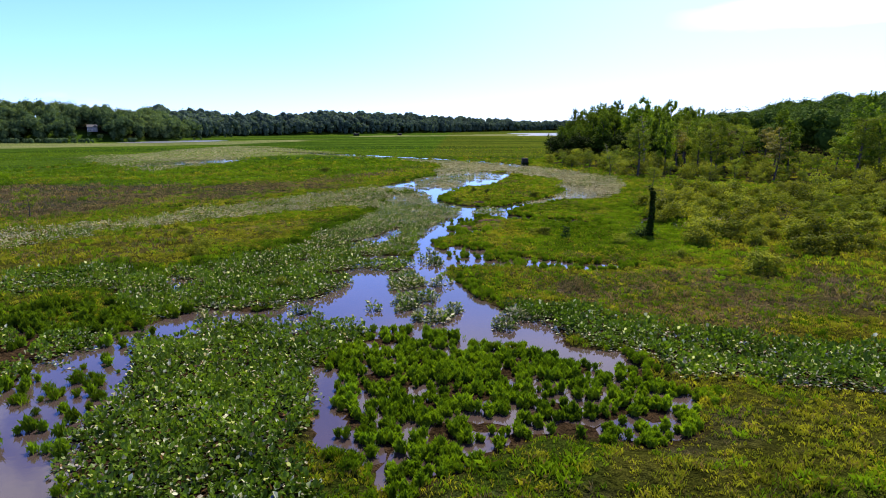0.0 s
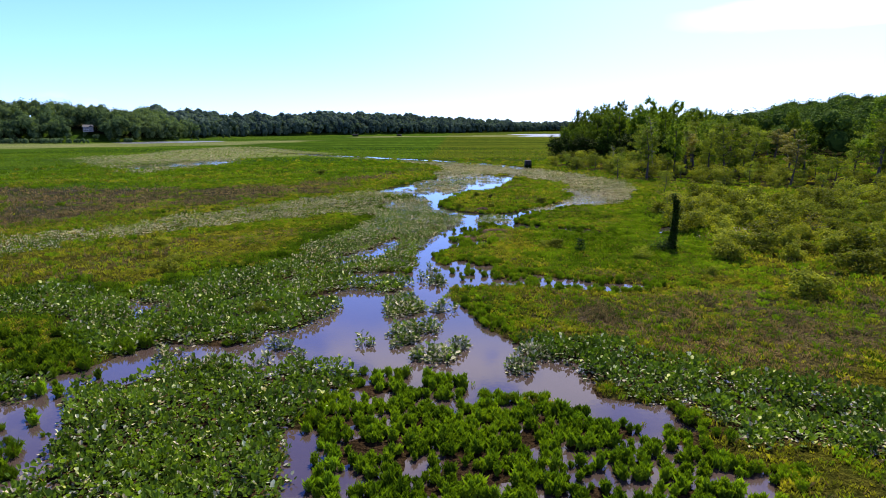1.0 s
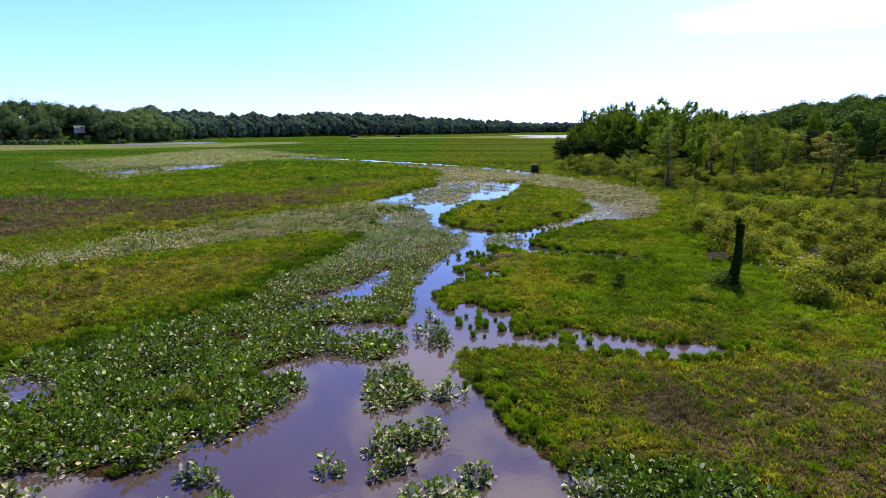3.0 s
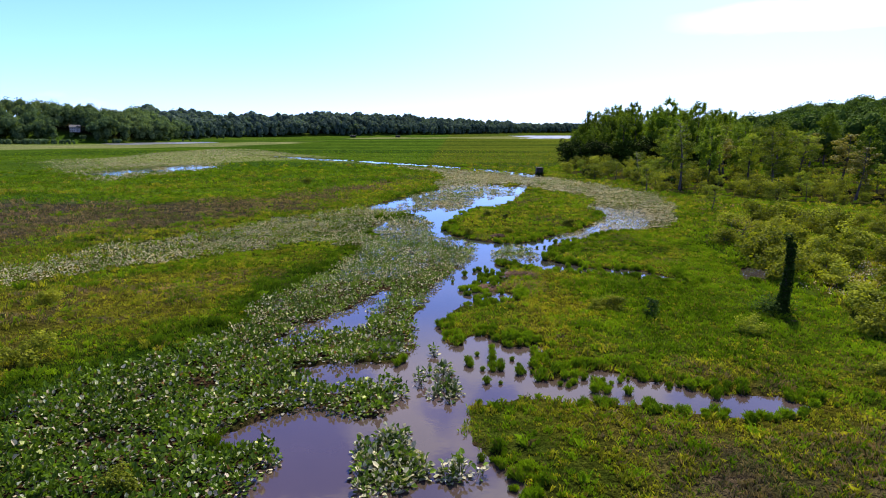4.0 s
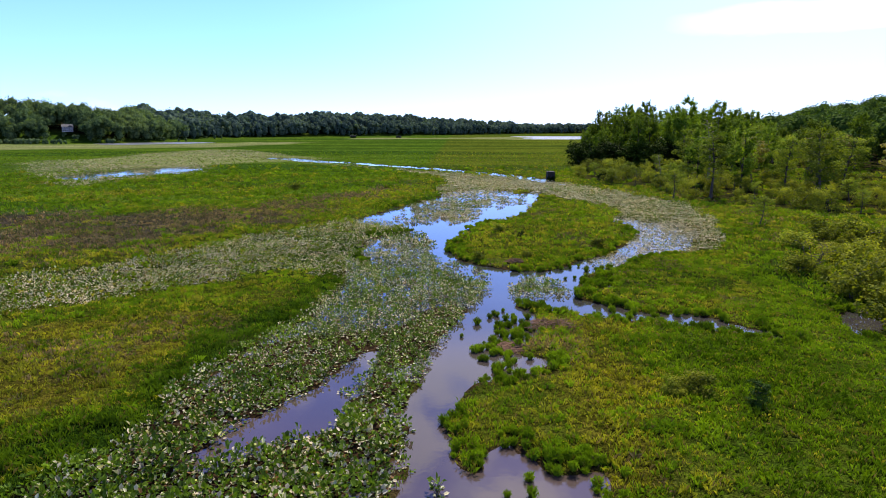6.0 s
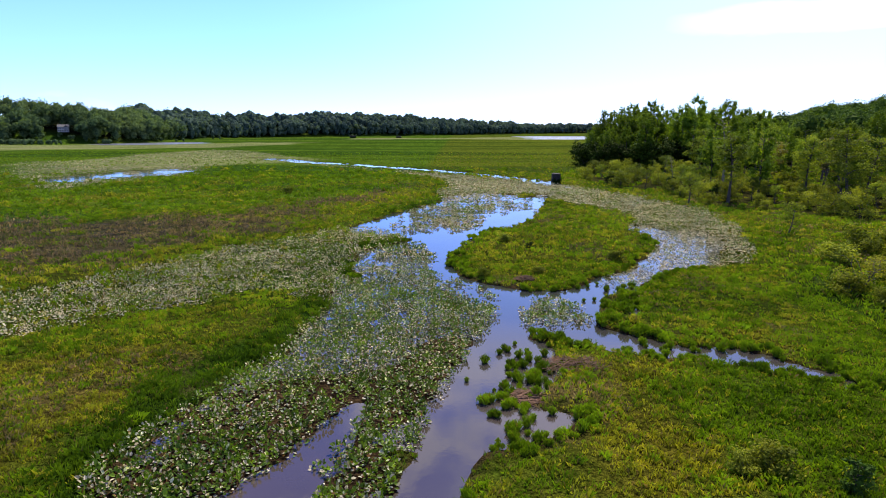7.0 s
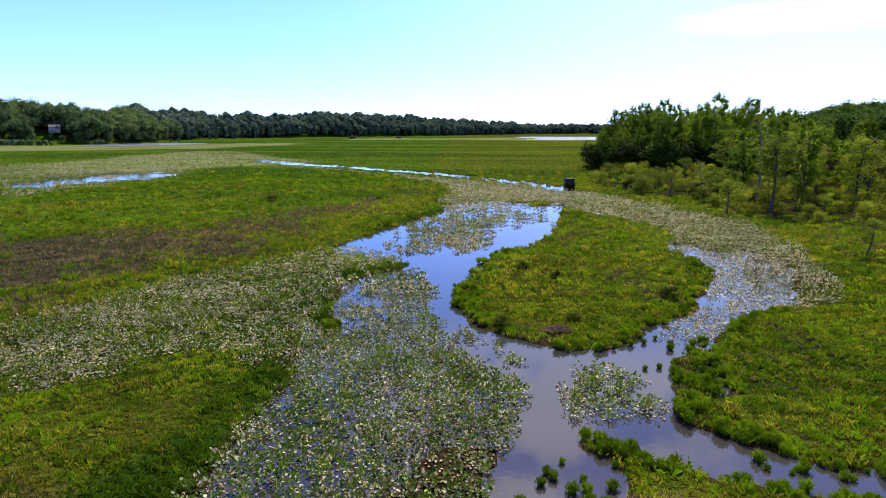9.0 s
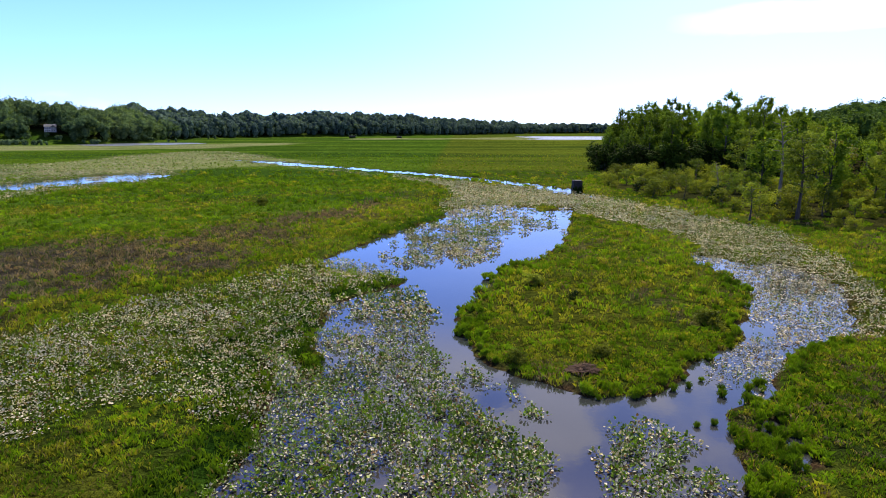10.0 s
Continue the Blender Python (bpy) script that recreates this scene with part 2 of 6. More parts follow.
c = mix_rgb(n, l, cover("sere"), turf, sere)
rushy = mix_rgb(n, l, noise_fac(n, l, 0.4, 5.0), (0.020, 0.052, 0.006), (0.046, 0.098, 0.010))
c = mix_rgb(n, l, cover("fringe"), c, rushy)
# shade between the near blades, put into the ground colour
c = mix_rgb(n, l, cover("near_shade"), c, mix_rgb(n, l, 1.0, c, (0.62, 0.62, 0.60), "MULTIPLY"))
c = mix_rgb(n, l, cover("dead"), c, dead)
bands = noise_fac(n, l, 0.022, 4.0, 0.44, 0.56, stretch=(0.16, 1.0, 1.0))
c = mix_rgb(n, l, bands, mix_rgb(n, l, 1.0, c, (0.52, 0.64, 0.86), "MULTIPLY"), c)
c = mix_rgb(n, l, noise_fac(n, l, 0.6, 4.0, 0.40, 0.60), mix_rgb(n, l, 1.0, c, (0.66, 0.72, 0.74), "MULTIPLY"), c)
straw = mix_rgb(n, l, noise_fac(n, l, 0.05, 5.0, stretch=(0.3, 1.0, 1.0)), (0.150, 0.185, 0.060), (0.270, 0.270, 0.150))
c = mix_rgb(n, l, cover("straw"), c, straw)
c = mix_rgb(n, l, cover("pads"), c, pads)
c = mix_rgb(n, l, cover("mud"), c, mud)
# leaf litter under the trees, with their shade put into its colour
shaded_litter = mix_rgb(n, l, noise_fac(n, l, 0.4, 5.0), (0.014, 0.015, 0.007), (0.036, 0.034, 0.015))
c = mix_rgb(n, l, cover("shaded_litter"), c, shaded_litter)
c = mix_rgb(n, l, noise_fac(n, l, 4.0, 4.0), mix_rgb(n, l, 1.0, c, (0.62, 0.62, 0.62), "MULTIPLY"), c)
c = mix_rgb(n, l, noise_fac(n, l, 13.0, 4.0, 0.42, 0.58), mix_rgb(n, l, 1.0, c, (0.50, 0.50, 0.52), "MULTIPLY"), mix_rgb(n, l, 1.0, c, (1.15, 1.12, 1.0), "MULTIPLY"))
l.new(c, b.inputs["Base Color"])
b.inputs["Roughness"].default_value = 0.95
b.inputs["Specular IOR Level"].default_value = 0.0
bp = n.new("ShaderNodeBump")
bp.inputs["Strength"].default_value, bp.inputs["Distance"].default_value = 0.9, 0.25
l.new(noise_fac(n, l, 2.2, 6.0), bp.inputs["Height"])
l.new(bp.outputs["Normal"], b.inputs["Normal"])

# still brown tidal water
M_WATER, n, l, b = material("tidal_water")
silt = n.new("ShaderNodeMapRange")         # the pool is muddier than the channel above it
silt.interpolation_type = "SMOOTHSTEP"
silt.inputs["From Min"].default_value, silt.inputs["From Max"].default_value = 50.0, 110.0
at_y = n.new("ShaderNodeSeparateXYZ")
l.new(n.new("ShaderNodeNewGeometry").outputs["Position"], at_y.inputs["Vector"])
l.new(at_y.outputs["Y"], silt.inputs["Value"])
cloudy = noise_fac(n, l, 0.12, 4.0)
l.new(mix_rgb(n, l, silt.outputs["Result"], mix_rgb(n, l, cloudy, (0.040, 0.028, 0.026), (0.056, 0.038, 0.036)), mix_rgb(n, l, cloudy, (0.015, 0.018, 0.019), (0.024, 0.027, 0.028))), b.inputs["Base Color"])
b.inputs["Roughness"].default_value, b.inputs["IOR"].default_value = 0.02, 1.55
b.inputs["Specular IOR Level"].default_value = 0.5
bp = n.new("ShaderNodeBump")
bp.inputs["Strength"].default_value, bp.inputs["Distance"].default_value = 0.03, 0.02
l.new(noise_fac(n, l, 3.0, 3.0), bp.inputs["Height"])
l.new(bp.outputs["Normal"], b.inputs["Normal"])

# the open lake and flats beyond, ruffled by wind
M_LAKE, n, l, b = material("ruffled_water")
l.new(mix_rgb(n, l, noise_fac(n, l, 0.02, 4.0), (0.030, 0.034, 0.045), (0.055, 0.060, 0.075)), b.inputs["Base Color"])
b.inputs["Roughness"].default_value, b.inputs["IOR"].default_value = 0.35, 1.40
bp = n.new("ShaderNodeBump")
bp.inputs["Strength"].default_value, bp.inputs["Distance"].default_value = 1.0, 0.6
l.new(noise_fac(n, l, 0.5, 4.0), bp.inputs["Height"])
l.new(bp.outputs["Normal"], b.inputs["Normal"])

# the odd whitish leaves are glints put into the leaf colour
M_LILY = foliage("spatterdock_leaf", (0.014, 0.038, 0.002), (0.130, 0.204, 0.024), 0.36, 0.36, 0.25, 0.24, (0.56, 0.57, 0.44), 0.05, 0.0)
M_LILY_RAFT = foliage("raft_leaf", (0.022, 0.052, 0.004), (0.130, 0.205, 0.024), 0.36, 0.34, 0.25, 0.34, None, 0.0, 0.9)
# pale leaves: real fading, plus sky sheen painted into the colour
M_LILY_RAFT_PALE = foliage("faded_sheen_raft_leaf", (0.20, 0.19, 0.08), (0.52, 0.47, 0.34), 0.36, 0.16, 0.25, 0.15, None, 0.0, 0.8)
M_LILY_PALE = foliage("faded_sheen_spatterdock_leaf", (0.14, 0.124, 0.050), (0.58, 0.49, 0.41), 0.40, 0.25, 0.2, 0.12, (0.15, 0.080, 0.035), 0.17, 0.0)
M_ARUM = foliage("arum_leaf", (0.036, 0.082, 0.004), (0.215, 0.320, 0.020), 0.5, 0.36, 0.3, 0.18)
M_SEDGE = foliage("green_sedge", (0.034, 0.074, 0.003), (0.188, 0.284, 0.018), 0.65, 0.36, 0.10, 0.04, (0.16, 0.12, 0.05), 0.05, 0.2)
M_RUSH = foliage("dark_rush", (0.018, 0.046, 0.003), (0.120, 0.190, 0.014), 0.65, 0.30, 0.14, 0.04, (0.14, 0.11, 0.04), 0.05, 0.2)
M_SERE = foliage("yellowing_sedge", (0.084, 0.088, 0.007), (0.370, 0.342, 0.040), 0.65, 0.38, 0.2, 0.04, (0.17, 0.12, 0.06), 0.14, 0.0)
M_DEAD = foliage("dead_rush", (0.080, 0.050, 0.026), (0.370, 0.246, 0.130), 0.8, 0.2, 0.2, 0.05, (0.07, 0.10, 0.02), 0.22, 0.0)
M_REED = foliage("dead_reed_stalks", (0.060, 0.034, 0.024), (0.25, 0.150, 0.105), 0.8, 0.1, 0.5, 0.05)
M_TREE = foliage("broad_leaves", (0.030, 0.064, 0.006), (0.215, 0.295, 0.026), 0.65, 0.38, 0.06, 0.06)
M_CYPRESS = foliage("yellow_green_leaves", (0.060, 0.094, 0.008), (0.250, 0.290, 0.034), 0.6, 0.36, 0.08, 0.06)
M_RUSTY = foliage("rust_tinged_leaves", (0.080, 0.090, 0.014), (0.250, 0.205, 0.040), 0.55, 0.4, 0.1, 0.3)
M_SHRUB = foliage("willow_leaves", (0.070, 0.094, 0.008), (0.265, 0.274, 0.030), 0.6, 0.38, 0.1, 0.06)
M_VINE = foliage("dark_vine_leaves", (0.012, 0.030, 0.004), (0.034, 0.064, 0.008), 0.7, 0.15, 0.5, 0.08)
# far leaves: aerial haze put into the base colours, bluer with distance
M_FAR_HAZY = foliage("hazed_far_wood_leaves", (0.054, 0.090, 0.046), (0.146, 0.200, 0.086), 0.75, 0.40, 0.07, 0.02, spread=0.0)
M_DISTANT_HAZE = foliage("hazed_distant_wood_leaves", (0.064, 0.100, 0.092), (0.108, 0.154, 0.122), 0.7, 0.5, 0.05, 0.05, spread=0.0)
M_HILL = foliage("hillside_leaves", (0.036, 0.070, 0.012), (0.092, 0.142, 0.022), 0.75, 0.25, 0.09, 0.05, spread=0.0)
# leaf colour darkened to stand in for shade at the grove's foot
M_UNDER_SHADE = foliage("shaded_understory_leaves", (0.008, 0.020, 0.003), (0.046, 0.072, 0.007), 0.7, 0.06, 0.1, 0.05)
M_BARK = rough_surface("bark", (0.026, 0.021, 0.016), (0.075, 0.060, 0.046), 1.4, 0.9, 0.6, stretch=(3, 3, 0.6))
M_BARK_PALE = rough_surface("pale_dead_wood", (0.10, 0.085, 0.06), (0.20, 0.17, 0.13), 1.6, 0.85, 0.5, stretch=(3, 3, 0.6))
M_BLIND = rough_surface("weathered_dark_boards", (0.009, 0.008, 0.008), (0.024, 0.020, 0.018), 1.2, 0.9, 0.5, stretch=(4, 4, 0.5))
M_SIDING = rough_surface("painted_siding", (0.13, 0.13, 0.17), (0.18, 0.18, 0.22), 0.4, 0.6, 0.1)
M_TRIM = rough_surface("white_trim", (0.5, 0.5, 0.52), (0.6, 0.6, 0.6), 0.5, 0.5, 0.05)
M_ROOF = rough_surface("roof_shingles", (0.05, 0.05, 0.056), (0.09, 0.09, 0.10), 0.6, 0.85, 0.3)
M_PANE, n, l, b = material("window_glass")
b.inputs["Base Color"].default_value, b.inputs["Roughness"].default_value = (0.02, 0.025, 0.03, 1), 0.06


# ---------------------------------------------------------------- the plan of the marsh
# outlines on the ground, in metres
OUTLINES = {}
OUTLINES["pool"] = [
    (-18.5, 16), (-25, 27), (-21, 26.5), (-23.8, 31), (-23, 32.8), (-22, 35), (-22, 37.5), (-20.2, 39.8), (-18.2, 41),
    (-15.6, 40.6), (-13.3, 42.6), (-10.8, 44.9), (-9.1, 50.1), (-10.5, 52.6), (-8.7, 53.9), (-5.9, 53.4), (-4.1, 56.6), (-2.4, 57.1), (-0.7, 52.2),
    (1.3, 48.7), (2.1, 45), (3.9, 42.3), (5.2, 40.7), (7.4, 37.2), (7.2, 35.1), (10.1, 34), (10.4, 32), (12.1, 31), (9.7, 30.8),
    (8.2, 32.2), (6.6, 32.5), (5.1, 33.9), (3.5, 34.9), (2.1, 34.3), (0.7, 36.3), (-0.8, 36.9), (-4.2, 37.3), (-5.2, 35.5), (-6.2, 38.2),
    (-14.6, 38.8), (-17.4, 38.1), (-18.7, 36.7), (-20.1, 34.7), (-17.1, 29), (-16.8, 26.3), (-17.5, 23.9), (-15.6, 21.9), (-15.5, 20.8),
    (-13, 16),
]
OUTLINES["arm"] = [
    (-3, 53.1), (-3.3, 58.9), (-5.7, 61), (-9.7, 60.8), (-11.2, 59.7), (-9, 57.3), (-7.4, 57.5), (-5, 58.1), (-3.5, 57.4), (-5, 54.1),
    (-10.1, 54.9), (-12.2, 50.8), (-9.3, 51.8), (-6.2, 50.2), (-2.8, 50.2), (-1.2, 52.1), (-0.8, 54.2), (-1.3, 56.4), (-0.5, 59), (-1.8, 61.8),
    (-2.4, 65), (-2.2, 68.8), (-1, 73.1), (-0.4, 78.2), (2, 87.6), (1.1, 93.4), (-1.7, 84.1), (-3.4, 76.8), (-4.3, 69.8), (-3.9, 64.2),
    (-3.6, 61),
]
OUTLINES["chan"] = [
    (-4.6, 60.8), (-4.2, 63.9), (-4.2, 67.3), (-4.9, 68.6), (-4.2, 72.1), (-3.6, 75.6), (-2, 79.8), (0.5, 85.4), (1.3, 90.4), (-0.3, 95.2),
    (-3.5, 100.9), (-4.8, 108.9), (-5.6, 120.1), (-2.3, 122.8), (-2.2, 109), (0.4, 98.8), (2.7, 96.1), (4.3, 97.5), (3, 92.3), (1.6, 87.8),
    (0.8, 83.1), (-0.7, 77.6), (0.1, 76), (-0.2, 73.6), (-2, 72.3), (-2.3, 68.7), (-1.9, 64.7), (-0.7, 64), (1, 65.6), (1.1, 64.1),
    (3.6, 63.8), (2.9, 60.7), (3.2, 58.7), (5.9, 59.5), (7.4, 60.3), (9.5, 58.8), (11.6, 58.1), (12.3, 57.2), (15.9, 56.8), (15.4, 56.1),
    (11.4, 56.4), (8.6, 56.8), (5, 56), (4, 56.7), (1.9, 56.6), (0.5, 56.2), (-0.9, 55.7), (-1, 54.7), (-4, 54.9),
]
OUTLINES["creek"] = [
    (1.9, 97.3), (6.5, 99.3), (11.4, 102.5), (10.7, 98.2), (8.2, 95), (8.1, 91.2), (10.2, 88.2), (12.6, 86.4), (15, 85.7), (17.2, 85.4),
    (17.5, 83.8), (17, 82.1), (16.4, 82.3), (15.9, 84.3), (13.8, 83.8), (12, 85.5), (8.9, 86.3), (6.9, 89), (4.9, 90.4), (1.9, 87.2),
    (0.7, 83.8), (-0.1, 78.7), (-0.3, 73.3), (-4.7, 73.2), (-3.9, 75.2), (-1.7, 81), (0.8, 86.3), (1.5, 91.2),
]
OUTLINES["upper"] = [
    (-9.5, 99.6), (-12.5, 107.2), (-12.8, 116.2), (-8.8, 121.9), (-7.8, 124.6), (-11.8, 126.5), (-17.6, 131.2), (-14.6, 142.8), (-5.9, 161.8), (6.9, 177.3),
    (4.8, 163.5), (-3.3, 152.5), (-6.1, 143.1), (-3.9, 138), (1.5, 139.9), (7.4, 155.9), (15.6, 171.7), (11, 147.8), (3.6, 133.7), (0.1, 126),
    (-1.2, 119.9), (-3.2, 115), (-3.2, 110.9), (-2, 108.6), (-1.4, 104.2), (2.1, 100.7), (5.6, 99.8), (8.4, 100.9), (11.1, 103.1), (12.1, 101),
    (14.6, 101.1), (13.4, 99.4), (11.2, 99), (8.9, 94.5), (8.1, 91.6), (1.1, 91), (0.6, 94.3), (-0.6, 97.4), (-1.6, 99.9), (-4.1, 100.5),
    (-6.6, 100.4),
]
OUTLINES["side"] = [
    (22.4, 135.9), (23, 126.4), (21.6, 119), (18.1, 114.3), (16.6, 109.2), (11.1, 104.2), (10.8, 102.5), (11.8, 100.3), (13.7, 100), (17.1, 105.2),
    (23.5, 109.5), (27.2, 114.6), (31.1, 123), (31.9, 132), (26.5, 131.8), (26, 136),
]
OUTLINES["far"] = [
    (-112.0, 346.0), (-72.0, 314.0), (-37.0, 281.0), (-12.8, 259.0), (11.0, 231.0), (23.0, 211.0), (25.6, 192.3), (21.6, 200.0), (9.6, 222.0), (-13.0, 251.0), (-36.0, 272.0), (-70.6, 301.0),
]
OUTLINES["lpond"] = [
    (-115.7, 207.3), (-119.2, 223.4), (-113.4, 233.8), (-108.2, 245.2), (-103.2, 253.3), (-91.6, 248.1), (-86.8, 231.9), (-92.6, 221.7), (-101.1, 212.5), (-105.4, 201),
]
OUTLINES["pudl"] = [
    (-27.1, 52.5), (-25.2, 51.3), (-22.9, 50.1), (-22, 48.2), (-22.9, 47.2), (-24.7, 49.1),
]
OUTLINES["puda"] = [
    (-7.6, 31), (-6.5, 31.3), (-5.7, 26.6), (-4.5, 23.1), (-2.3, 21.4), (-2.3, 19.8), (-3.5, 21.4), (-4.6, 22.1), (-5.8, 23.1), (-7.1, 27.8),
]
OUTLINES["pudb"] = [
    (11.4, 28.5), (11.9, 28), (12.7, 28.2), (12.4, 27.3), (11.5, 27), (11.1, 27.4),
]
OUTLINES["pudc"] = [
    (26.6, 85.4), (28.8, 87.0), (30.8, 86.3), (30.2, 84.0), (27.9, 81.8), (26.0, 81.6),
]
OUTLINES["pudd"] = [(32.4, 79.2), (34.3, 78.6), (35.6, 76.8), (33.6, 73.6), (32.4, 75.4)]
OUTLINES["west_shallows"] = [(-31.5, 36.2), (-26.5, 36.6), (-22.6, 37.2), (-20.2, 35.4), (-20.0, 31.4), (-21.4, 27.6), (-24.5, 26.2), (-29.5, 30.0)]
OUTLINES["east_arm"] = [
    (4.0, 57.0), (6.0, 58.4), (7.7, 58.9), (9.5, 58.6), (11.0, 57.8), (12.8, 57.0), (15.2, 56.5), (17.2, 55.6), (15.0, 54.9), (12.5, 54.5), (10.7, 55.0), (9.1, 55.7), (6.8, 55.9),
]
OUTLINES["meadow"] = [
    (11.0, 78.0), (19.5, 92.0), (25.0, 103.0), (35.2, 108.2), (38.3, 96.8), (31.0, 80.0), (27.0, 66.0), (21.6, 59.1), (16.3, 59.7), (12.2, 62.6), (9.0, 66.4), (6.1, 71.3),
]
OUTLINES["inlet"] = [(-21.2, 37.7), (-20.4, 39.9), (-19.5, 41.2), (-17.5, 41.9), (-14.4, 41.6), (-12.9, 42.3), (-13.3, 44.1), (-11.1, 44.2), (-9.5, 45.4), (-8.2, 50.6), (-6.3, 52.9), (-5.0, 41.8), (-5.3, 38.3), (-7.1, 39.2), (-9.2, 39.2), (-10.2, 37.4), (-11.5, 36.9), (-12.8, 38.8), (-15.4, 39.0), (-16.5, 37.6), (-17.6, 36.2), (-19.1, 35.0)]
OUTLINES["notch"] = [(-1.0, 63.3), (-0.7, 65.3), (0.6, 66.4), (1.4, 65.2), (2.3, 63.7), (3.4, 64.3), (4.1, 63.2), (3.1, 60.7), (2.5, 58.6), (-0.5, 58.6), (-0.8, 61.4)]
OUTLINES["slit"] = [(12.0, 97.3), (12.7, 96.6), (12.2, 93.4), (11.3, 93.2), (11.4, 95.0)]
OUTLINES["l_snag"] = [(33.8, 88.3), (41.7, 93.6), (43.2, 87.0), (37.0, 78.3), (31.7, 72.1), (27.3, 66.0), (26.7, 69.9), (29.6, 76.0), (30.0, 82.0)]
OUTLINES["l_west"] = [(-31.0, 36.5), (-26.6, 37.3), (-23.1, 37.7), (-19.8, 34.4), (-20.4, 31.8), (-22.0, 30.2), (-22.3, 27.8), (-24.9, 26.4), (-29.5, 30.0)]
OUTLINES["l_west_high"] = [(-41.3, 51.6), (-36.4, 52.4), (-27.2, 52.6), (-23.2, 46.1), (-31.1, 46.4), (-40.0, 45.9)]
OUTLINES["straw_shore"] = [(-470, 520), (-338, 545), (-234, 606), (-150, 640), (-176, 490), (-230, 440), (-307, 405), (-400, 420)]
OUTLINES["straw_mid"] = [(-174, 350), (-155, 410), (-79, 337), (-60, 300), (-104, 282), (-118, 250), (-150, 270)]
OUTLINES["straw_far"] = [(-144.5, 910.4), (-42.7, 934.8), (90.2, 1058.1), (163.1, 992.1), (135.5, 800.3), (70.0, 819.9), (-7.3, 860.3), (-128.0, 802.1)]
OUTLINES["l_bed"] = [
    (-20.3, 35.4), (-17.4, 38.1), (-13.5, 38.1), (-10, 39.4), (-6.3, 38.8), (-5.3, 36), (-6.7, 32.9), (-7.5, 30.6), (-7, 27.8), (-6.2, 23.4),
    (-4.9, 19.3), (-3.6, 16.9), (-12.9, 16.8), (-14.1, 19.1), (-15.8, 21), (-17.5, 23.9), (-16.9, 26.9), (-17.1, 29),
]
OUTLINES["l_left"] = [
    (-34.7, 53.5), (-30.5, 53.1), (-26.9, 52.1), (-26.8, 54.2), (-24.2, 55.1), (-21.9, 58.6), (-17.8, 65.1), (-16.3, 76.6), (-14.2, 83.9), (-11.8, 87.4),
    (-13.3, 100), (-16.0, 105.0), (-13.0, 105.0), (-9.5, 95.4), (-5.5, 91.3),
    (1, 91.4), (-1, 81), (-4.3, 73), (-3.9, 63.3), (-5.3, 61.4), (-9.7, 60.9), (-11.2, 59.9), (-9.1, 57.8), (-3.6, 58.3), (-3.3, 54.3),
    (-8.3, 53.8), (-10.1, 54.9), (-12.2, 50.8), (-8.2, 51.2), (-9.4, 46.8), (-11, 44.2), (-13.5, 42.7), (-17, 41.3), (-23.2, 40.2),
]
OUTLINES["l_right"] = [
    (2.7, 39.5), (4.2, 42.8), (8.4, 42.8), (11.8, 39.5), (16.7, 37.3), (20.8, 34.7), (27.2, 34.2), (29.2, 32.6), (24.6, 26.9), (22.6, 27.8),
    (18.9, 28.6), (15.2, 30), (12.2, 29.9), (12.2, 31.2), (10.6, 34), (7.4, 37), (4.8, 36.9),
]
OUTLINES["l_mid"] = [
    (-13.5, 88.1), (-12.4, 95.7), (-12.6, 102.1), (-7.3, 98.1), (-0.4, 99.1), (1.6, 93.6), (1, 86.3), (-2, 80.7), (-4, 75.7), (-4.6, 72.5),
    (-15.3, 72.2), (-15.3, 76.7), (-14.2, 80.6), (-13.6, 85),
]
OUTLINES["l_band"] = [
    (-43.6, 94.7), (-39.4, 97.8), (-34.4, 105.2), (-28.1, 116.6), (-20.5, 127.1), (-15.5, 132.8), (-8.5, 123.5), (-13.3, 118.6), (-12.6, 102.1), (-12.4, 95.7),
    (-20.2, 98.5), (-23.3, 93.4), (-27.5, 90.1), (-35.6, 86),
]
OUTLINES["l_far"] = [
    (-18, 240.5), (8.9, 213.9), (25.6, 192.3), (33.7, 169.8), (38, 153.3), (40.7, 146.9), (33.9, 121.2), (27.4, 109.6), (23.2, 108.9), (17.1, 105.2),
    (13.7, 100), (11.8, 100.3), (10.8, 103.3), (16.6, 109.2), (18.1, 114.3), (21.6, 119), (23.2, 126.8), (22.4, 135.9), (14.7, 134.1), (11, 143.8),
    (16, 172.5), (9, 177.4), (-5.1, 163.1), (-4.5, 190.8), (-10.8, 224.8), (-43.3, 268.8), (-94.9, 315.5),
]
OUTLINES["l_farleft"] = [
    (-178.5, 280.6), (-162.4, 302.7), (-165.3, 372), (-152.9, 434.5), (-81.6, 334.4), (-98.8, 333.1), (-99.1, 273.7), (-82.9, 225.8), (-89, 212.9), (-91.1, 197.3),
    (-100.8, 186.2),
]
OUTLINES["l_nook"] = [
    (1.9, 94.2), (3.8, 96.5), (6.4, 96.6), (8.1, 92.5), (7.2, 90.7), (4.2, 90.6), (2, 91.2),
]
OUTLINES["l_up"] = [
    (-13.3, 116.1), (-8.7, 121.1), (-5.2, 119.8), (-4.4, 108.5), (-3.8, 103.7), (-6.6, 100.4), (-9.7, 100.3), (-11.9, 106.2),
]
OUTLINES["l_upb"] = [
    (-11.7, 142.9), (-4.2, 161.9), (5.3, 169.9), (7.3, 162.4), (0.3, 143.4), (-5.1, 133.4), (-9.7, 130.5),
]
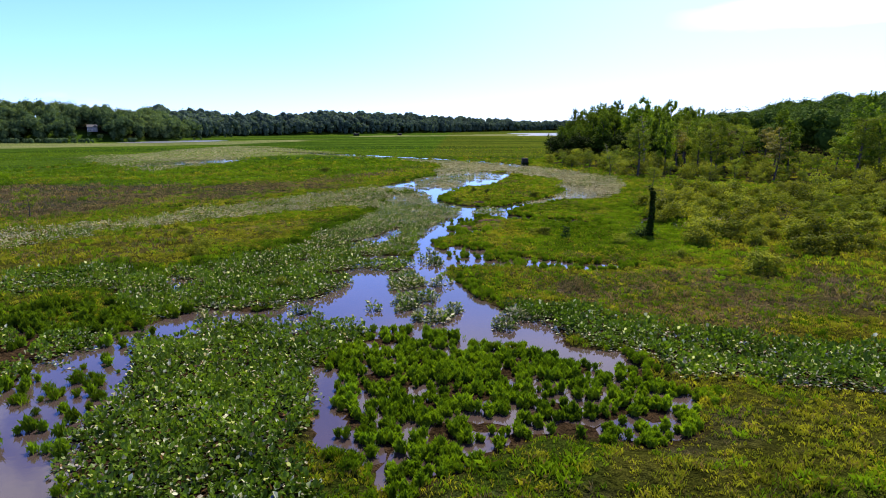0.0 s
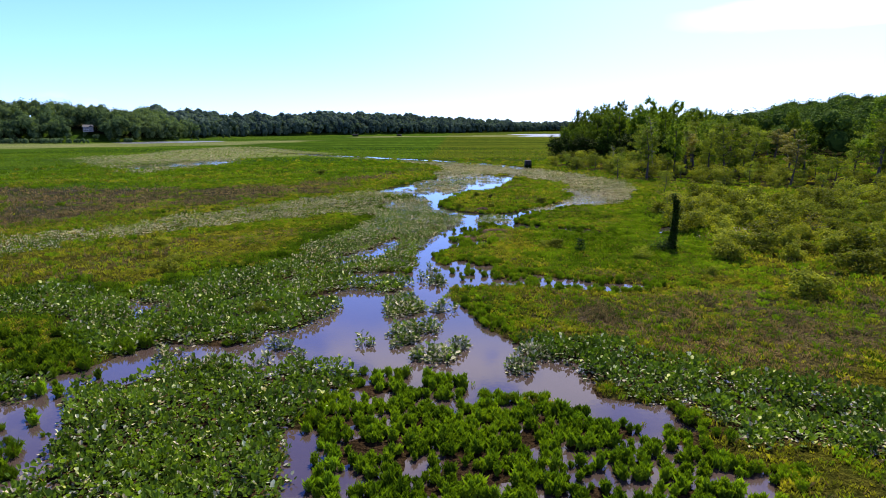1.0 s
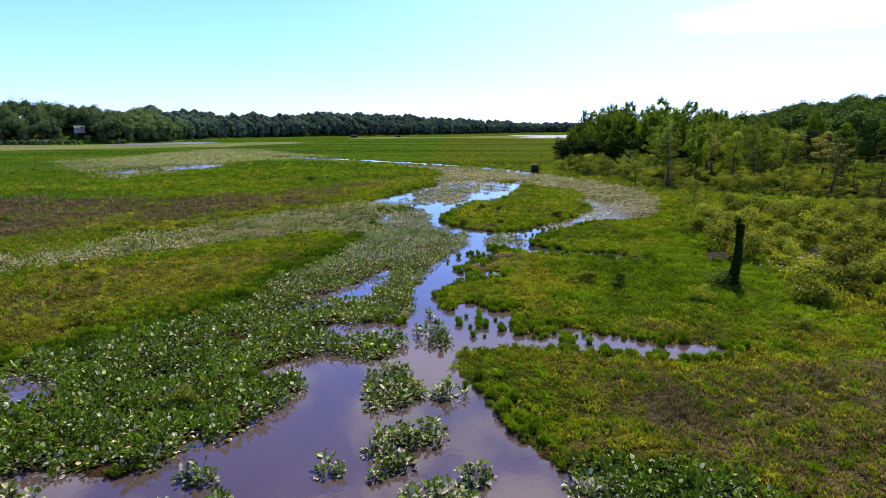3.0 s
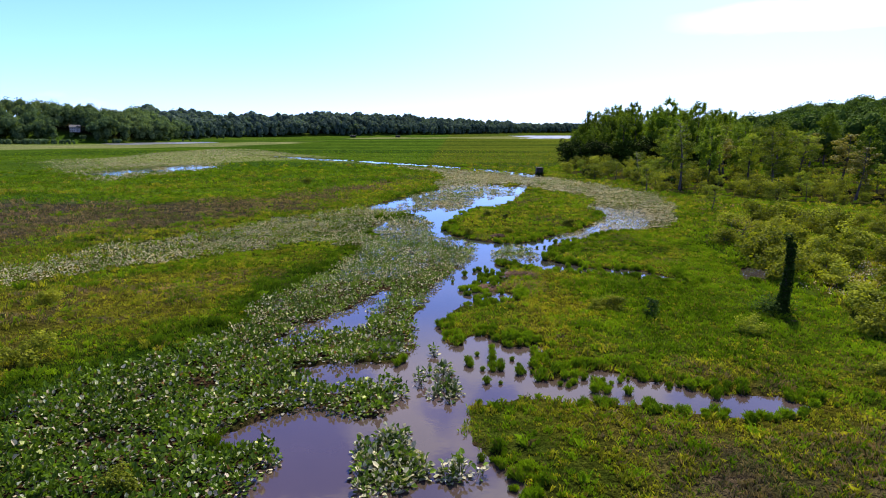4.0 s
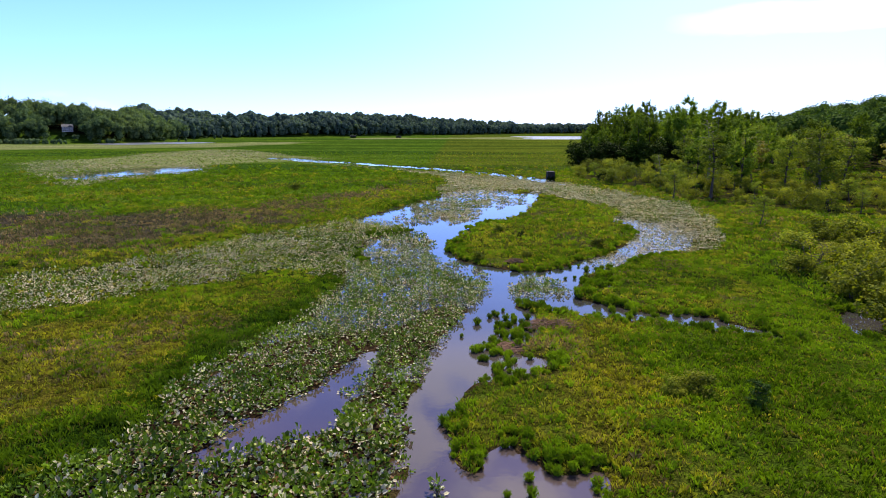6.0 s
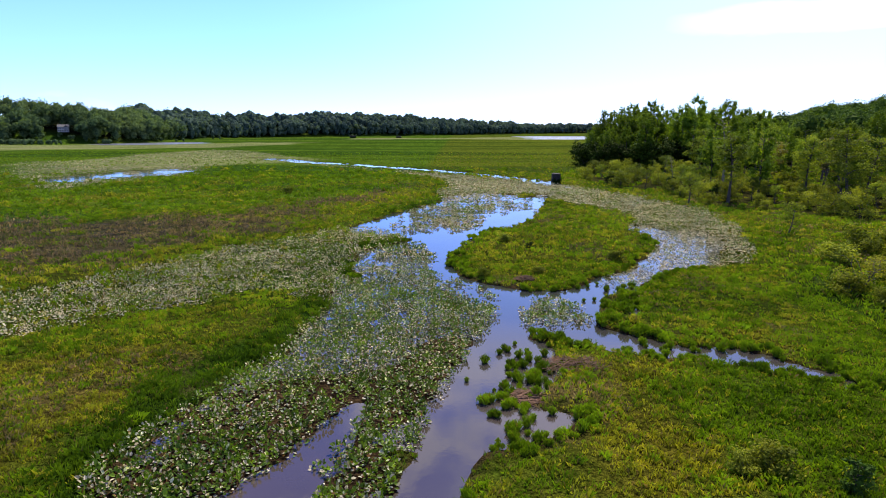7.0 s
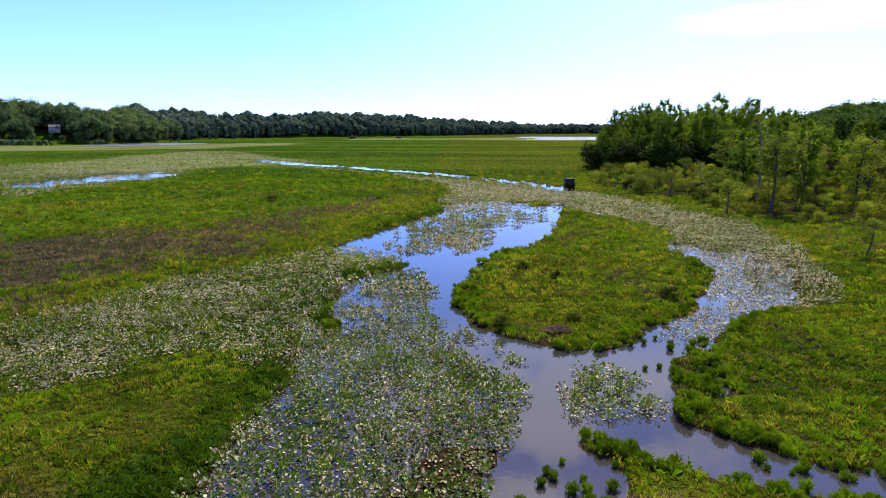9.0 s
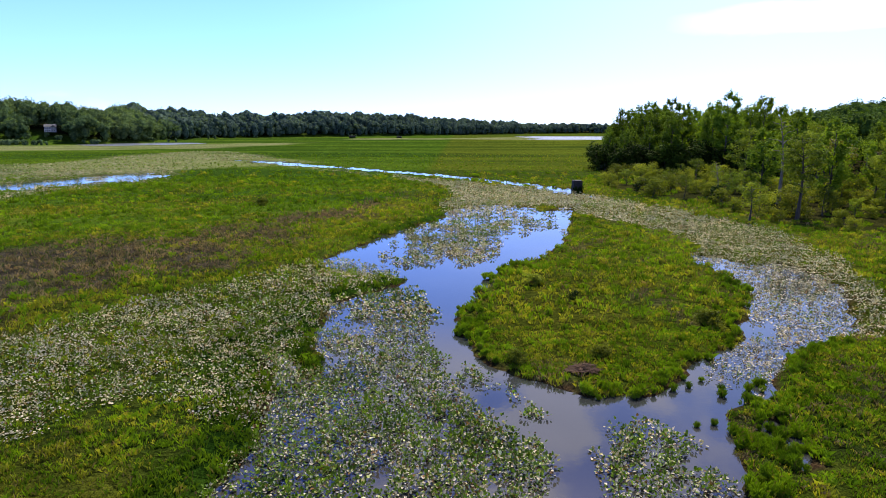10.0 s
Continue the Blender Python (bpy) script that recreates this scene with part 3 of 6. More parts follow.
OUTLINES["isle"] = [
    (-3.2, 113.5), (-2.2, 118.2), (0.6, 126), (3.0, 132.0), (5.5, 134.4), (11.1, 147.1), (15.8, 170.0), (18.8, 162.1), (23.6, 153.8), (25.5, 145.0), (24.8, 138.1), (20.8, 130.0), (21, 120.7), (19.4, 115), (14.4, 107.9), (9.8, 103.1),
    (5.6, 99.9), (2.7, 100.4), (-1.1, 103.8), (-2.4, 108.6),
]
OUTLINES["arum"] = [
    (-6.7, 32.9), (-5.2, 35.4), (-4.1, 37.1), (-0.8, 36.7), (0.7, 36.1), (2.1, 34.1), (5.1, 33.8), (8.1, 32), (9.7, 30.6), (11.4, 28.7),
    (12.1, 26.8), (10.8, 24.1), (7.8, 23.1), (5.1, 24), (2.5, 23), (-0.7, 20.1), (-1.9, 18.7), (-2.4, 21.4), (-4.5, 23.1), (-5.7, 26.6),
]
OUTLINES["brown_l"] = [
    (-109, 126.3), (-100.2, 138.5), (-84.9, 145.1), (-57.4, 139.8), (-36.4, 154.3), (-20.2, 198.9), (-12.1, 190.5), (-22.7, 142.9), (-30.4, 118.9), (-41.5, 105.6),
    (-49.5, 96.8), (-58.7, 88.8), (-63.3, 72.2),
]
OUTLINES["brown_r"] = [
    (6.8, 54.8), (14.6, 50.2), (25.3, 52.2), (28.2, 46.7), (35.7, 48.4), (32.9, 40.9), (26.2, 37.9), (19, 38.4), (14.1, 40.8), (9.3, 42.8),
    (5.7, 49.2),
]
OUTLINES["yell_l"] = [
    (-57.2, 65.1), (-47.6, 68.4), (-38.7, 78.3), (-30.6, 81.6), (-20.6, 86.7), (-16, 80.5), (-20.9, 70.1), (-24, 63.4), (-29.2, 58.7), (-38.1, 54.3),
    (-46.2, 52.1),
]
OUTLINES["yell_r"] = [
    (12.4, 26.8), (16.7, 27.1), (23.3, 26.9), (18.6, 17.3), (-1.7, 17), (0.1, 20.1), (4.8, 22.6), (9.2, 23.1),
]
OUTLINES["shrubby"] = [
    (36.8, 112.5), (68, 121.5), (110, 131.8), (52.1, 54.4), (41.8, 54.4), (34.1, 64.8), (27.3, 71.7),
]

OUTLINES["flat_far"] = [(-312.0, 556.0), (-330.0, 610.0), (-305.0, 640.0), (-262.0, 640.0), (-237.0, 604.0), (-258.0, 560.0), (-288.0, 540.0)]
OUTLINES["lake"] = [(86, 890), (115, 858), (165, 850), (300, 865), (420, 1000), (400, 1170), (250, 1185), (112, 1165), (98, 1080), (118, 960)]
OUTLINES["woods"] = [(56, 200), (58, 168), (66, 146), (92, 132), (170, 122), (300, 200), (300, 330), (150, 330), (112, 280), (98, 240)]
OUTLINES["thicket"] = [(31, 216), (35, 199), (42, 178), (44, 162), (52, 148), (70, 134), (112, 126), (112, 150), (82, 178), (72, 238), (46, 248)]
OUTLINES["grove"] = [(47, 268), (66, 254), (92, 250), (106, 266), (116, 335), (78, 345), (54, 305)]
OUTLINES["west"] = [(-38.7, 39.7), (-33.0, 40.4), (-28.5, 43.2), (-21.5, 42.6), (-19.1, 41.1), (-21.1, 36.9), (-21.1, 34.3), (-22.6, 31.2), (-21.8, 28.2), (-23.1, 27.6), (-26.4, 26.3)]
OUTLINES["l_band_west"] = [(-61.6, 70.2), (-53.5, 77.0), (-43.7, 88.5), (-32.0, 101.5), (-26.6, 112.1), (-21.5, 113.8), (-22.6, 95.0), (-33.8, 85.6), (-42.1, 77.4), (-46.7, 69.0), (-49.1, 61.3), (-49.6, 56.0)]
OUTLINES["creek_run"] = [(5.1, 91.3), (7.5, 89.8), (9.2, 89.3), (10.4, 87.5), (12.2, 86.6), (15.3, 85.9), (17.6, 85.1), (18.8, 83.6), (20.6, 80.9), (20.0, 80.0), (17.2, 82.0), (16.5, 82.4), (14.5, 84.0), (12.8, 84.5), (9.5, 84.7), (6.6, 86.2), (3.5, 88.4)]
OUTLINES["broken_bank"] = [(0.9, 88.0), (3.0, 87.2), (4.1, 83.9), (3.0, 79.6), (1.7, 78.2), (2.5, 76.7), (3.7, 76.3), (3.1, 75.0), (1.7, 74.5), (1.0, 73.3), (-0.5, 73.3), (-0.4, 77.6)]
OUTLINES["upper_mid"] = [(-6.5, 136.3), (-6.2, 157.6), (-4.2, 173.0), (4.5, 181.7), (10.9, 171.3), (17.1, 177.9), (11.5, 148.0), (5.4, 133.7), (0.4, 125.0), (-5.9, 124.8)]
OUTLINES["l_upmid"] = [(-7.6, 133.0), (-4.7, 147.4), (-4.1, 170.7), (4.4, 179.1), (11.9, 171.3), (9.8, 156.5), (3.7, 144.2), (0.2, 133.2), (-4.9, 130.6)]
OUTLINES["l_join"] = [(-13.5, 100.0), (-9.5, 104.5), (-3.6, 105.5), (-0.8, 102.2), (1.4, 97.2), (0.2, 94.5), (-7.0, 95.5), (-12.8, 96.5)]
OUTLINES["slough"] = [(-13.3, 64.4), (-12.3, 68.4), (-9.6, 72.5), (-8.1, 76.7), (-6.7, 77.4), (-7.5, 71.4), (-7.5, 68.5), (-9.7, 66.4), (-11.8, 64.6)]
WATERS = ("upper_mid", "creek_run", "broken_bank", "slough", "pool", "arm", "chan", "creek", "upper", "side", "far", "lpond", "pudl", "puda", "pudb", "pudc", "pudd", "slit", "notch", "inlet", "west_shallows", "east_arm", "flat_far", "lake")
OPEN = ("slough", "side", "lpond", "far", "flat_far", "lake", "pudc", "pudd", "east_arm", "pudl", "inlet", "pool", "arm", "chan")
# share of water each floating-leaf bed covers, then of leaves faded and sheen-painted
BEDS = {"l_bed": (1.0, 0.12), "l_left": (0.93, 0.30), "l_right": (0.93, 0.06), "l_mid": (0.96, 0.27), "l_band": (0.84, 0.66), "l_band_west": (0.80, 0.74),
        "l_far": (0.86, 0.90), "l_farleft": (0.46, 0.66), "l_nook": (0.92, 0.35), "l_join": (0.84, 0.40), "l_up": (0.56, 0.45), "l_upb": (0.48, 0.55), "l_upmid": (0.44, 0.60), "side": (0.48, 0.78),
        "l_snag": (0.42, 0.60), "l_west": (0.70, 0.22), "l_west_high": (0.74, 0.20)}


# beds that lie on wet turf rather than in open water
SHOALS = ("l_band", "l_band_west", "l_far", "l_farleft", "l_snag", "l_west_high")


def vnoise(x, y, size, seed=0):
    """Smooth value noise from 0 to 1, of the given grain in metres."""
    table = np.random.RandomState(seed + 11).rand(256, 256)
    u, v = np.asarray(x) / size + 91.3, np.asarray(y) / size + 37.7
    i, j = np.floor(u).astype(int), np.floor(v).astype(int)
    fu, fv = u - i, v - j
    fu, fv = fu * fu * (3 - 2 * fu), fv * fv * (3 - 2 * fv)
    i0, j0, i1, j1 = i % 256, j % 256, (i + 1) % 256, (j + 1) % 256
    return (table[i0, j0] * (1 - fu) + table[i1, j0] * fu) * (1 - fv) + (table[i0, j1] * (1 - fu) + table[i1, j1] * fu) * fv


def smooth(x, lo, hi):
    t = np.clip((x - lo) / (hi - lo), 0, 1)
    return t * t * (3 - 2 * t)


def curve_of(points, steps=3):
    """A closed smooth curve through the points."""
    p = np.array(points, float)
    a, b_, c_, d = np.roll(p, 1, 0), p, np.roll(p, -1, 0), np.roll(p, -2, 0)
    out = []
    for k in range(steps):
        t = k / steps
        out.append(0.5 * (2 * b_ + (c_ - a) * t + (2 * a - 5 * b_ + 4 * c_ - d) * t * t + (3 * b_ - a - 3 * c_ + d) * t ** 3))
    return np.stack(out, 1).reshape(-1, 2)


OUTLINES_SHORE = [(-900, 500), (-600, 520), (-430, 545), (-340, 575), (-300, 640), (-325, 800), (-320, 930), (-200, 1060), (-95, 1185), (60, 1450), (250, 1760), (800, 1900)]
CURVES = {k: curve_of(v) for k, v in OUTLINES.items()}
CURVES["upland"] = np.array([*OUTLINES_SHORE, (900, 4500), (-4000, 4500), (-4000, 480)], float)
MARGIN = 6.0


def depth_in(name, x, y):
    """How far inside an outline each point lies (outside: negative, to -MARGIN)."""
    p = CURVES[name]
    out = np.full(len(x), -MARGIN)
    lo, hi = p.min(0) - MARGIN, p.max(0) + MARGIN
    near = np.nonzero((x > lo[0]) & (x < hi[0]) & (y > lo[1]) & (y < hi[1]))[0]
    if not len(near):
        return out
    px, py = x[near], y[near]
    best, odd = np.full(len(near), 1e9), np.zeros(len(near), bool)
    for (ax, ay), (bx, by) in zip(p, np.roll(p, -1, 0)):
        ex, ey = bx - ax, by - ay
        t = np.clip(((px - ax) * ex + (py - ay) * ey) / (ex * ex + ey * ey + 1e-9), 0, 1)
        best = np.minimum(best, (px - ax - t * ex) ** 2 + (py - ay - t * ey) ** 2)
        if ay != by:
            odd ^= ((ay > py) != (by > py)) & (px < ex * (py - ay) / ey + ax)
    best = np.sqrt(best)
    out[near] = np.where(odd, best, -np.minimum(best, MARGIN))
    return out


def reach(x, y):
    """The least distance from which the flight sees a place."""
    return np.maximum(np.maximum(20.0, np.abs(x + 1.5) / 0.75), y - 70.0)


def plan(x, y):
    """What grows or stands at each place: depths inside water, beds and stands."""
    d = reach(x, y)
    amp = np.clip(0.011 * d, 0.3, 2.5)
    wx = x + amp * (2 * vnoise(x, y, 1.6, 1) - 1) + 0.7 * amp * (2 * vnoise(x, y, 0.6, 2) - 1)
    wy = y + amp * (2 * vnoise(x, y, 1.6, 3) - 1) + 0.7 * amp * (2 * vnoise(x, y, 0.6, 4) - 1)
    out = {"water": np.full(len(x), -MARGIN), "lily": np.zeros(len(x)), "pale": np.zeros(len(x)), "shoal": np.zeros(len(x)), "d": d}
    for k in WATERS:
        out["water"] = np.maximum(out["water"], depth_in(k, wx, wy))
    isle = depth_in("isle", wx, wy)
    amp = np.clip(0.016 * d, 0.5, 3.5)
    lx, ly = wx + amp * (2 * vnoise(x, y, 5.0, 15) - 1), wy + amp * (2 * vnoise(x, y, 5.0, 16) - 1)
    bed = np.full(len(x), -MARGIN)
    for k, (share, faded) in BEDS.items():
        s = depth_in(k, lx, ly)
        f = share * smooth(s, -0.9, 0.7)
        out["pale"] = np.where(f > out["lily"], faded, out["pale"])
        out["lily"] = np.maximum(out["lily"], f)
        if k not in SHOALS:
            bed = np.maximum(bed, s)
        else:
            out["shoal"] = np.maximum(out["shoal"], f)
    for k in OPEN:
        out["lily"] = out["lily"] * (1 - {"lpond": 0.35, "far": 0.5, "side": 0.12, "chan": 0.6}.get(k, 0.85) * smooth(depth_in(k, wx, wy), -0.2, 0.3))
    out["pale"] = out["pale"] * (0.20 + 0.80 * smooth(y, 48, 80))
    out["arum"] = depth_in("arum", wx, wy)
    out["isle"] = isle
    out["lily"] = np.where(isle > 0, 0, out["lily"])
    out["wet"] = np.minimum(np.maximum(np.maximum(out["water"], bed - 0.6), out["arum"]), -isle)
    big_x, big_y = x + 5 * (2 * vnoise(x, y, 7, 5) - 1), y + 5 * (2 * vnoise(x, y, 7, 6) - 1)
    for k in ("brown_l", "brown_r", "yell_l", "yell_r", "shrubby", "meadow"):
        out[k] = depth_in(k, big_x, big_y)
    patch = vnoise(x, y, 14, 7) * 0.6 + vnoise(x, y, 5, 8) * 0.4
    dry = smooth(patch, 0.48, 0.68) * 0.6
    out["sere"] = np.clip(np.maximum.reduce([smooth(out["yell_l"], -1.5, 1.5), smooth(out["yell_r"], -1, 1), 0.64 * smooth(isle, 0.5, 3) * smooth(-y, -134, -126) * (1 - smooth(x - 7.5 - 0.2 * (y - 105), -2, 3)), 0.55 * smooth(out["shrubby"], -2, 2), 0.65 * smooth(out["brown_l"], -13, -1) * smooth(x - np.interp(y, [72, 100, 126, 150, 195], [-63, -65, -60, -38, -16]), 0, 5), dry * (d < 150), 0.92 * smooth(x, -2, 6) * smooth(-y, -110, -85) * smooth(vnoise(x, y, 3, 19), 0.15, 0.5)]), 0, 1)
    out["dead"] = np.clip(np.maximum(1.0 * smooth(out["brown_l"] + 6 * (vnoise(x, y, 9, 45) - 0.5), -2, 9), 0.72 * smooth(out["brown_r"], -2.5, 3)) * (np.where(x < 0, 0.55, 0.3) + np.where(x < 0, 0.45, 0.7) * smooth(vnoise(x, y, 4, 9) * 0.6 + vnoise(x, y, 1.2, 10) * 0.4, 0.25, 0.52)) + 0.5 * smooth(vnoise(x, y, 3.5, 17) * 0.6 + vnoise(x, y, 1.1, 18) * 0.4, 0.62, 0.78) * (x > 0) * (d < 120) + 0.42 * smooth(out["yell_l"], 0, 4) * smooth(vnoise(x, y, 2.8, 43) * 0.6 + vnoise(x, y, 0.9, 44) * 0.4, 0.42, 0.62), 0, 1)
    # dark rushes grow along the western beds
    out["fringe"] = smooth(bed, -5.4, -2.4) * (out["water"] < 0) * smooth(-x, 3, 7) * smooth(y, 42, 52) * smooth(vnoise(x, y, 4.0, 33) + 0.5 * smooth(bed, -4, -1), 0.3, 0.7)
    lush = smooth(out["meadow"], -1, 3)
    out["sere"] = out["sere"] * (1 - 0.8 * lush)
    out["dead"] = out["dead"] * (1 - 0.9 * lush)
    return out


SHORE = np.array(OUTLINES_SHORE, float)


def rise(x, y):
    """Height of the dry land behind the marsh."""
    inland = depth_in("upland", x, y)
    far = 3.0 * smooth(inland, -5, 25) + np.interp(x, [-600, -430, -340, -150, 60, 250], [25, 17, 9, 20, 8, 2]) * smooth(inland, 0, 60)
    right = (16 * smooth(x, 160, 300) * smooth(y, 120, 260) + 1.2 * smooth(x, 75, 130) * smooth(y, 110, 150)) * (1 - smooth(y, 470, 640))
    return np.maximum(far, right)


def height(x, y, p=None):
    p = p or plan(x, y)
    land = 0.10 * smooth(-p["wet"], 0, 0.7) + 0.10 * smooth(-p["wet"], 0.3, 3.0) + 0.30 * (vnoise(x, y, 1.6, 12) - 0.35) * (1 - 0.5 * smooth(p["meadow"], -1, 2)) + 0.16 * (vnoise(x, y, 6, 13) - 0.4)
    sunk = -0.02 - 0.33 * smooth(p["wet"], 0, 0.8)
    shallow = 0.10 * (vnoise(x, y, 1.1, 14) - 0.62)
    z = np.where(p["wet"] > 0, np.where((p["arum"] > 0) & (p["water"] < 0.1), shallow, sunk), np.maximum(land, 0.02))
    # dense beds root in mud, raised over the water as dark shade between leaves
    z = np.where((p["wet"] > 0.3) & (p["lily"] > 0.55) & (y < 64 + 34 * vnoise(x, y, 6, 28)), np.maximum(z, 0.05 * vnoise(x, y, 1.5, 27)), z)
    return z + rise(x, y)


# ---------------------------------------------------------------- building blocks
def np_mesh(name, verts, faces, mats, smooth_faces=False, slots=None):
    """A mesh from arrays: vertices (n, 3) and faces (m, 3 or 4)."""
    me = bpy.data.meshes.new(name)
    k = faces.shape[1]
    me.vertices.add(len(verts))
    me.vertices.foreach_set("co", np.ascontiguousarray(verts, dtype=np.float32).ravel())
    me.loops.add(len(faces) * k)
    me.loops.foreach_set("vertex_index", np.ascontiguousarray(faces, dtype=np.int32).ravel())
    me.polygons.add(len(faces))
    me.polygons.foreach_set("loop_start", np.arange(0, len(faces) * k, k, dtype=np.int32))
    me.polygons.foreach_set("use_smooth", np.full(len(faces), smooth_faces))
    for m in (mats if isinstance(mats, (list, tuple)) else [mats]):
        me.materials.append(m)
    if slots is not None:
        me.polygons.foreach_set("material_index", np.ascontiguousarray(slots, dtype=np.int32))
    me.update(calc_edges=True)
    return me


def merge(pieces):
    """Joins (verts, faces) pairs of one face size."""
    vs, fs, k = [], [], 0
    for v, f in pieces:
        vs.append(v)
        fs.append(f + k)
        k += len(v)
    return np.concatenate(vs), np.concatenate(fs)


def part(name, me, parent=None, label=""):
    ob = new(name, me)
    if parent is not None:
        ob.parent = parent
    if label:
        ob["label"] = label
    return ob


def thing(name, x, y, z, label, category, group="", kind="", turn=0.0, size=1.0):
    ob = new(name)
    ob.empty_display_size = 0.3
    ob.matrix_basis = pose(x, y, z, 0, 0, turn) @ Matrix.Scale(size, 4)
    return tagged(ob, label, category, group, kind)


def tube(path, radii, sides=7):
    """A tapered round limb along a path."""
    path = np.array(path, float)
    along = np.gradient(path, axis=0)
    along /= np.linalg.norm(along, axis=1)[:, None] + 1e-9
    ref = np.where(np.abs(along[:, 2:3]) > 0.9, [[1.0, 0, 0]], [[0, 0, 1.0]])
    a = np.cross(along, ref)
    a /= np.linalg.norm(a, axis=1)[:, None]
    b_ = np.cross(along, a)
    ang = np.arange(sides) / sides * 2 * np.pi
    ring = a[:, None] * np.cos(ang)[None, :, None] + b_[:, None] * np.sin(ang)[None, :, None]
    v = (path[:, None] + ring * np.array(radii)[:, None, None]).reshape(-1, 3)
    k = len(path)
    i, j = np.meshgrid(np.arange(k - 1), np.arange(sides), indexing="ij")
    q = np.stack([i * sides + j, i * sides + (j + 1) % sides, (i + 1) * sides + (j + 1) % sides, (i + 1) * sides + j], -1).reshape(-1, 4)
    return v, q


def box(cx, cy, cz, sx, sy, sz):
    """A box by its centre and its full sizes."""
    s = np.array([(x, y, z) for z in (-.5, .5) for y in (-.5, .5) for x in (-.5, .5)]) * (sx, sy, sz) + (cx, cy, cz)
    return s, np.array([(0, 2, 3, 1), (4, 5, 7, 6), (0, 1, 5, 4), (2, 6, 7, 3), (0, 4, 6, 2), (1, 3, 7, 5)])


def frames_of(rng, count, tilt, a=None):
    """A leaf's length u and side v, u tilted up by the angles, to random sides or to a."""
    a = rng.uniform(0, 2 * np.pi, count) if a is None else a
    u = np.stack([np.cos(a) * np.cos(tilt), np.sin(a) * np.cos(tilt), np.sin(tilt)], 1)
    r = rng.uniform(-0.5, 0.5, count)
    side = np.stack([-np.sin(a), np.cos(a), np.zeros(count)], 1)
    up = np.cross(u, side)
    v = side * np.cos(r)[:, None] + up * np.sin(r)[:, None]
    return u, v, np.cross(u, v)


def leaves(rng, at, size, tilt, width=0.55, fold=0.12):
    """Small folded leaves or sprays, two triangles each, centred on the places."""
    u, v, w = frames_of(rng, len(at), tilt)
    s = np.asarray(size)[:, None]
    a, c_ = at - u * s * 0.5, at + u * s * 0.5
    lift = w * s * fold
    verts = np.stack([a, at + v * s * width * 0.5 + lift, c_, at - v * s * width * 0.5 + lift], 1).reshape(-1, 3)
    k = np.arange(len(at))[:, None] * 4
    return verts, np.concatenate([k + [[0, 1, 2]], k + [[0, 2, 3]]])


def sprays(rng, at, out, size, width=0.75, fold=0.14, loose=0.45):
    """Leaf sprays that lie on a crown's skin, facing outwards."""
    w = out + rng.normal(0, loose, out.shape)
    w /= np.linalg.norm(w, axis=1)[:, None] + 1e-9
    u = np.cross(w, rng.normal(0, 1, out.shape))
    u /= np.linalg.norm(u, axis=1)[:, None] + 1e-9
    v = np.cross(w, u)
    s = np.asarray(size)[:, None]
    lift = -w * s * fold
    verts = np.stack([at - u * s * 0.5, at + v * s * width * 0.5 + lift, at + u * s * 0.5, at - v * s * width * 0.5 + lift], 1).reshape(-1, 3)
    k = np.arange(len(at))[:, None] * 4
    return verts, np.concatenate([k + [[0, 1, 2]], k + [[0, 2, 3]]])


def pads_mesh(rng, at, size, tilt, fold, a=None, simple=False):
    """Heart-shaped leaves, folded along the rib, four triangles each."""
    u, v, w = frames_of(rng, len(at), tilt, a)
    s = np.asarray(size)[:, None]
    f = np.asarray(fold)[:, None]
    if simple:
        verts = np.stack([at + u * s * a_ + v * s * b_ + w * s * f * c_ for a_, b_, c_ in ((-0.5, 0, 0), (0.0, 0.36, 1), (0.52, 0, 0), (0.0, -0.36, 1))], 1).reshape(-1, 3)
        k = np.arange(len(at))[:, None] * 4
        return verts, np.concatenate([k + [[0, 1, 2]], k + [[0, 2, 3]]])
    shape = [(-0.42, 0, 0.0), (-0.46, 0.25, 0.5), (0.10, 0.37, 1.0), (0.52, 0, -0.35), (0.10, -0.37, 1.0), (-0.46, -0.25, 0.5)]
    verts = np.stack([at + u * s * a + v * s * b_ + w * s * f * k for a, b_, k in shape], 1).reshape(-1, 3)
    k = np.arange(len(at))[:, None] * 6
    return verts, np.concatenate([k + [[0, 1, 2]], k + [[0, 2, 3]], k + [[0, 3, 4]], k + [[0, 4, 5]]])


def blades(rng, at, tall, wide, splay):
    """Grass blades, one bent triangle pair each."""
    cnt = len(at)
    a = rng.uniform(0, 2 * np.pi, cnt)
    lean = splay * rng.uniform(0.2, 1.0, cnt)
    out = np.stack([np.cos(a), np.sin(a), np.zeros(cnt)], 1)
    side = np.stack([-np.sin(a + 0.6), np.cos(a + 0.6), np.zeros(cnt)], 1) * np.asarray(wide)[:, None] * 0.5
    t = np.asarray(tall)[:, None]
    knee = at + out * (lean * 0.3)[:, None] * t + np.array([0, 0, 0.62]) * t
    tip = at + out * lean[:, None] * t + np.array([0, 0, 1.0]) * t * np.sqrt(np.maximum(0.1, 1 - lean[:, None] ** 2))
    verts = np.stack([at - side, at + side, knee + side * 0.8, tip], 1).reshape(-1, 3)
    k = np.arange(cnt)[:, None] * 4
    return verts, np.concatenate([k + [[0, 1, 2]], k + [[0, 2, 3]]])


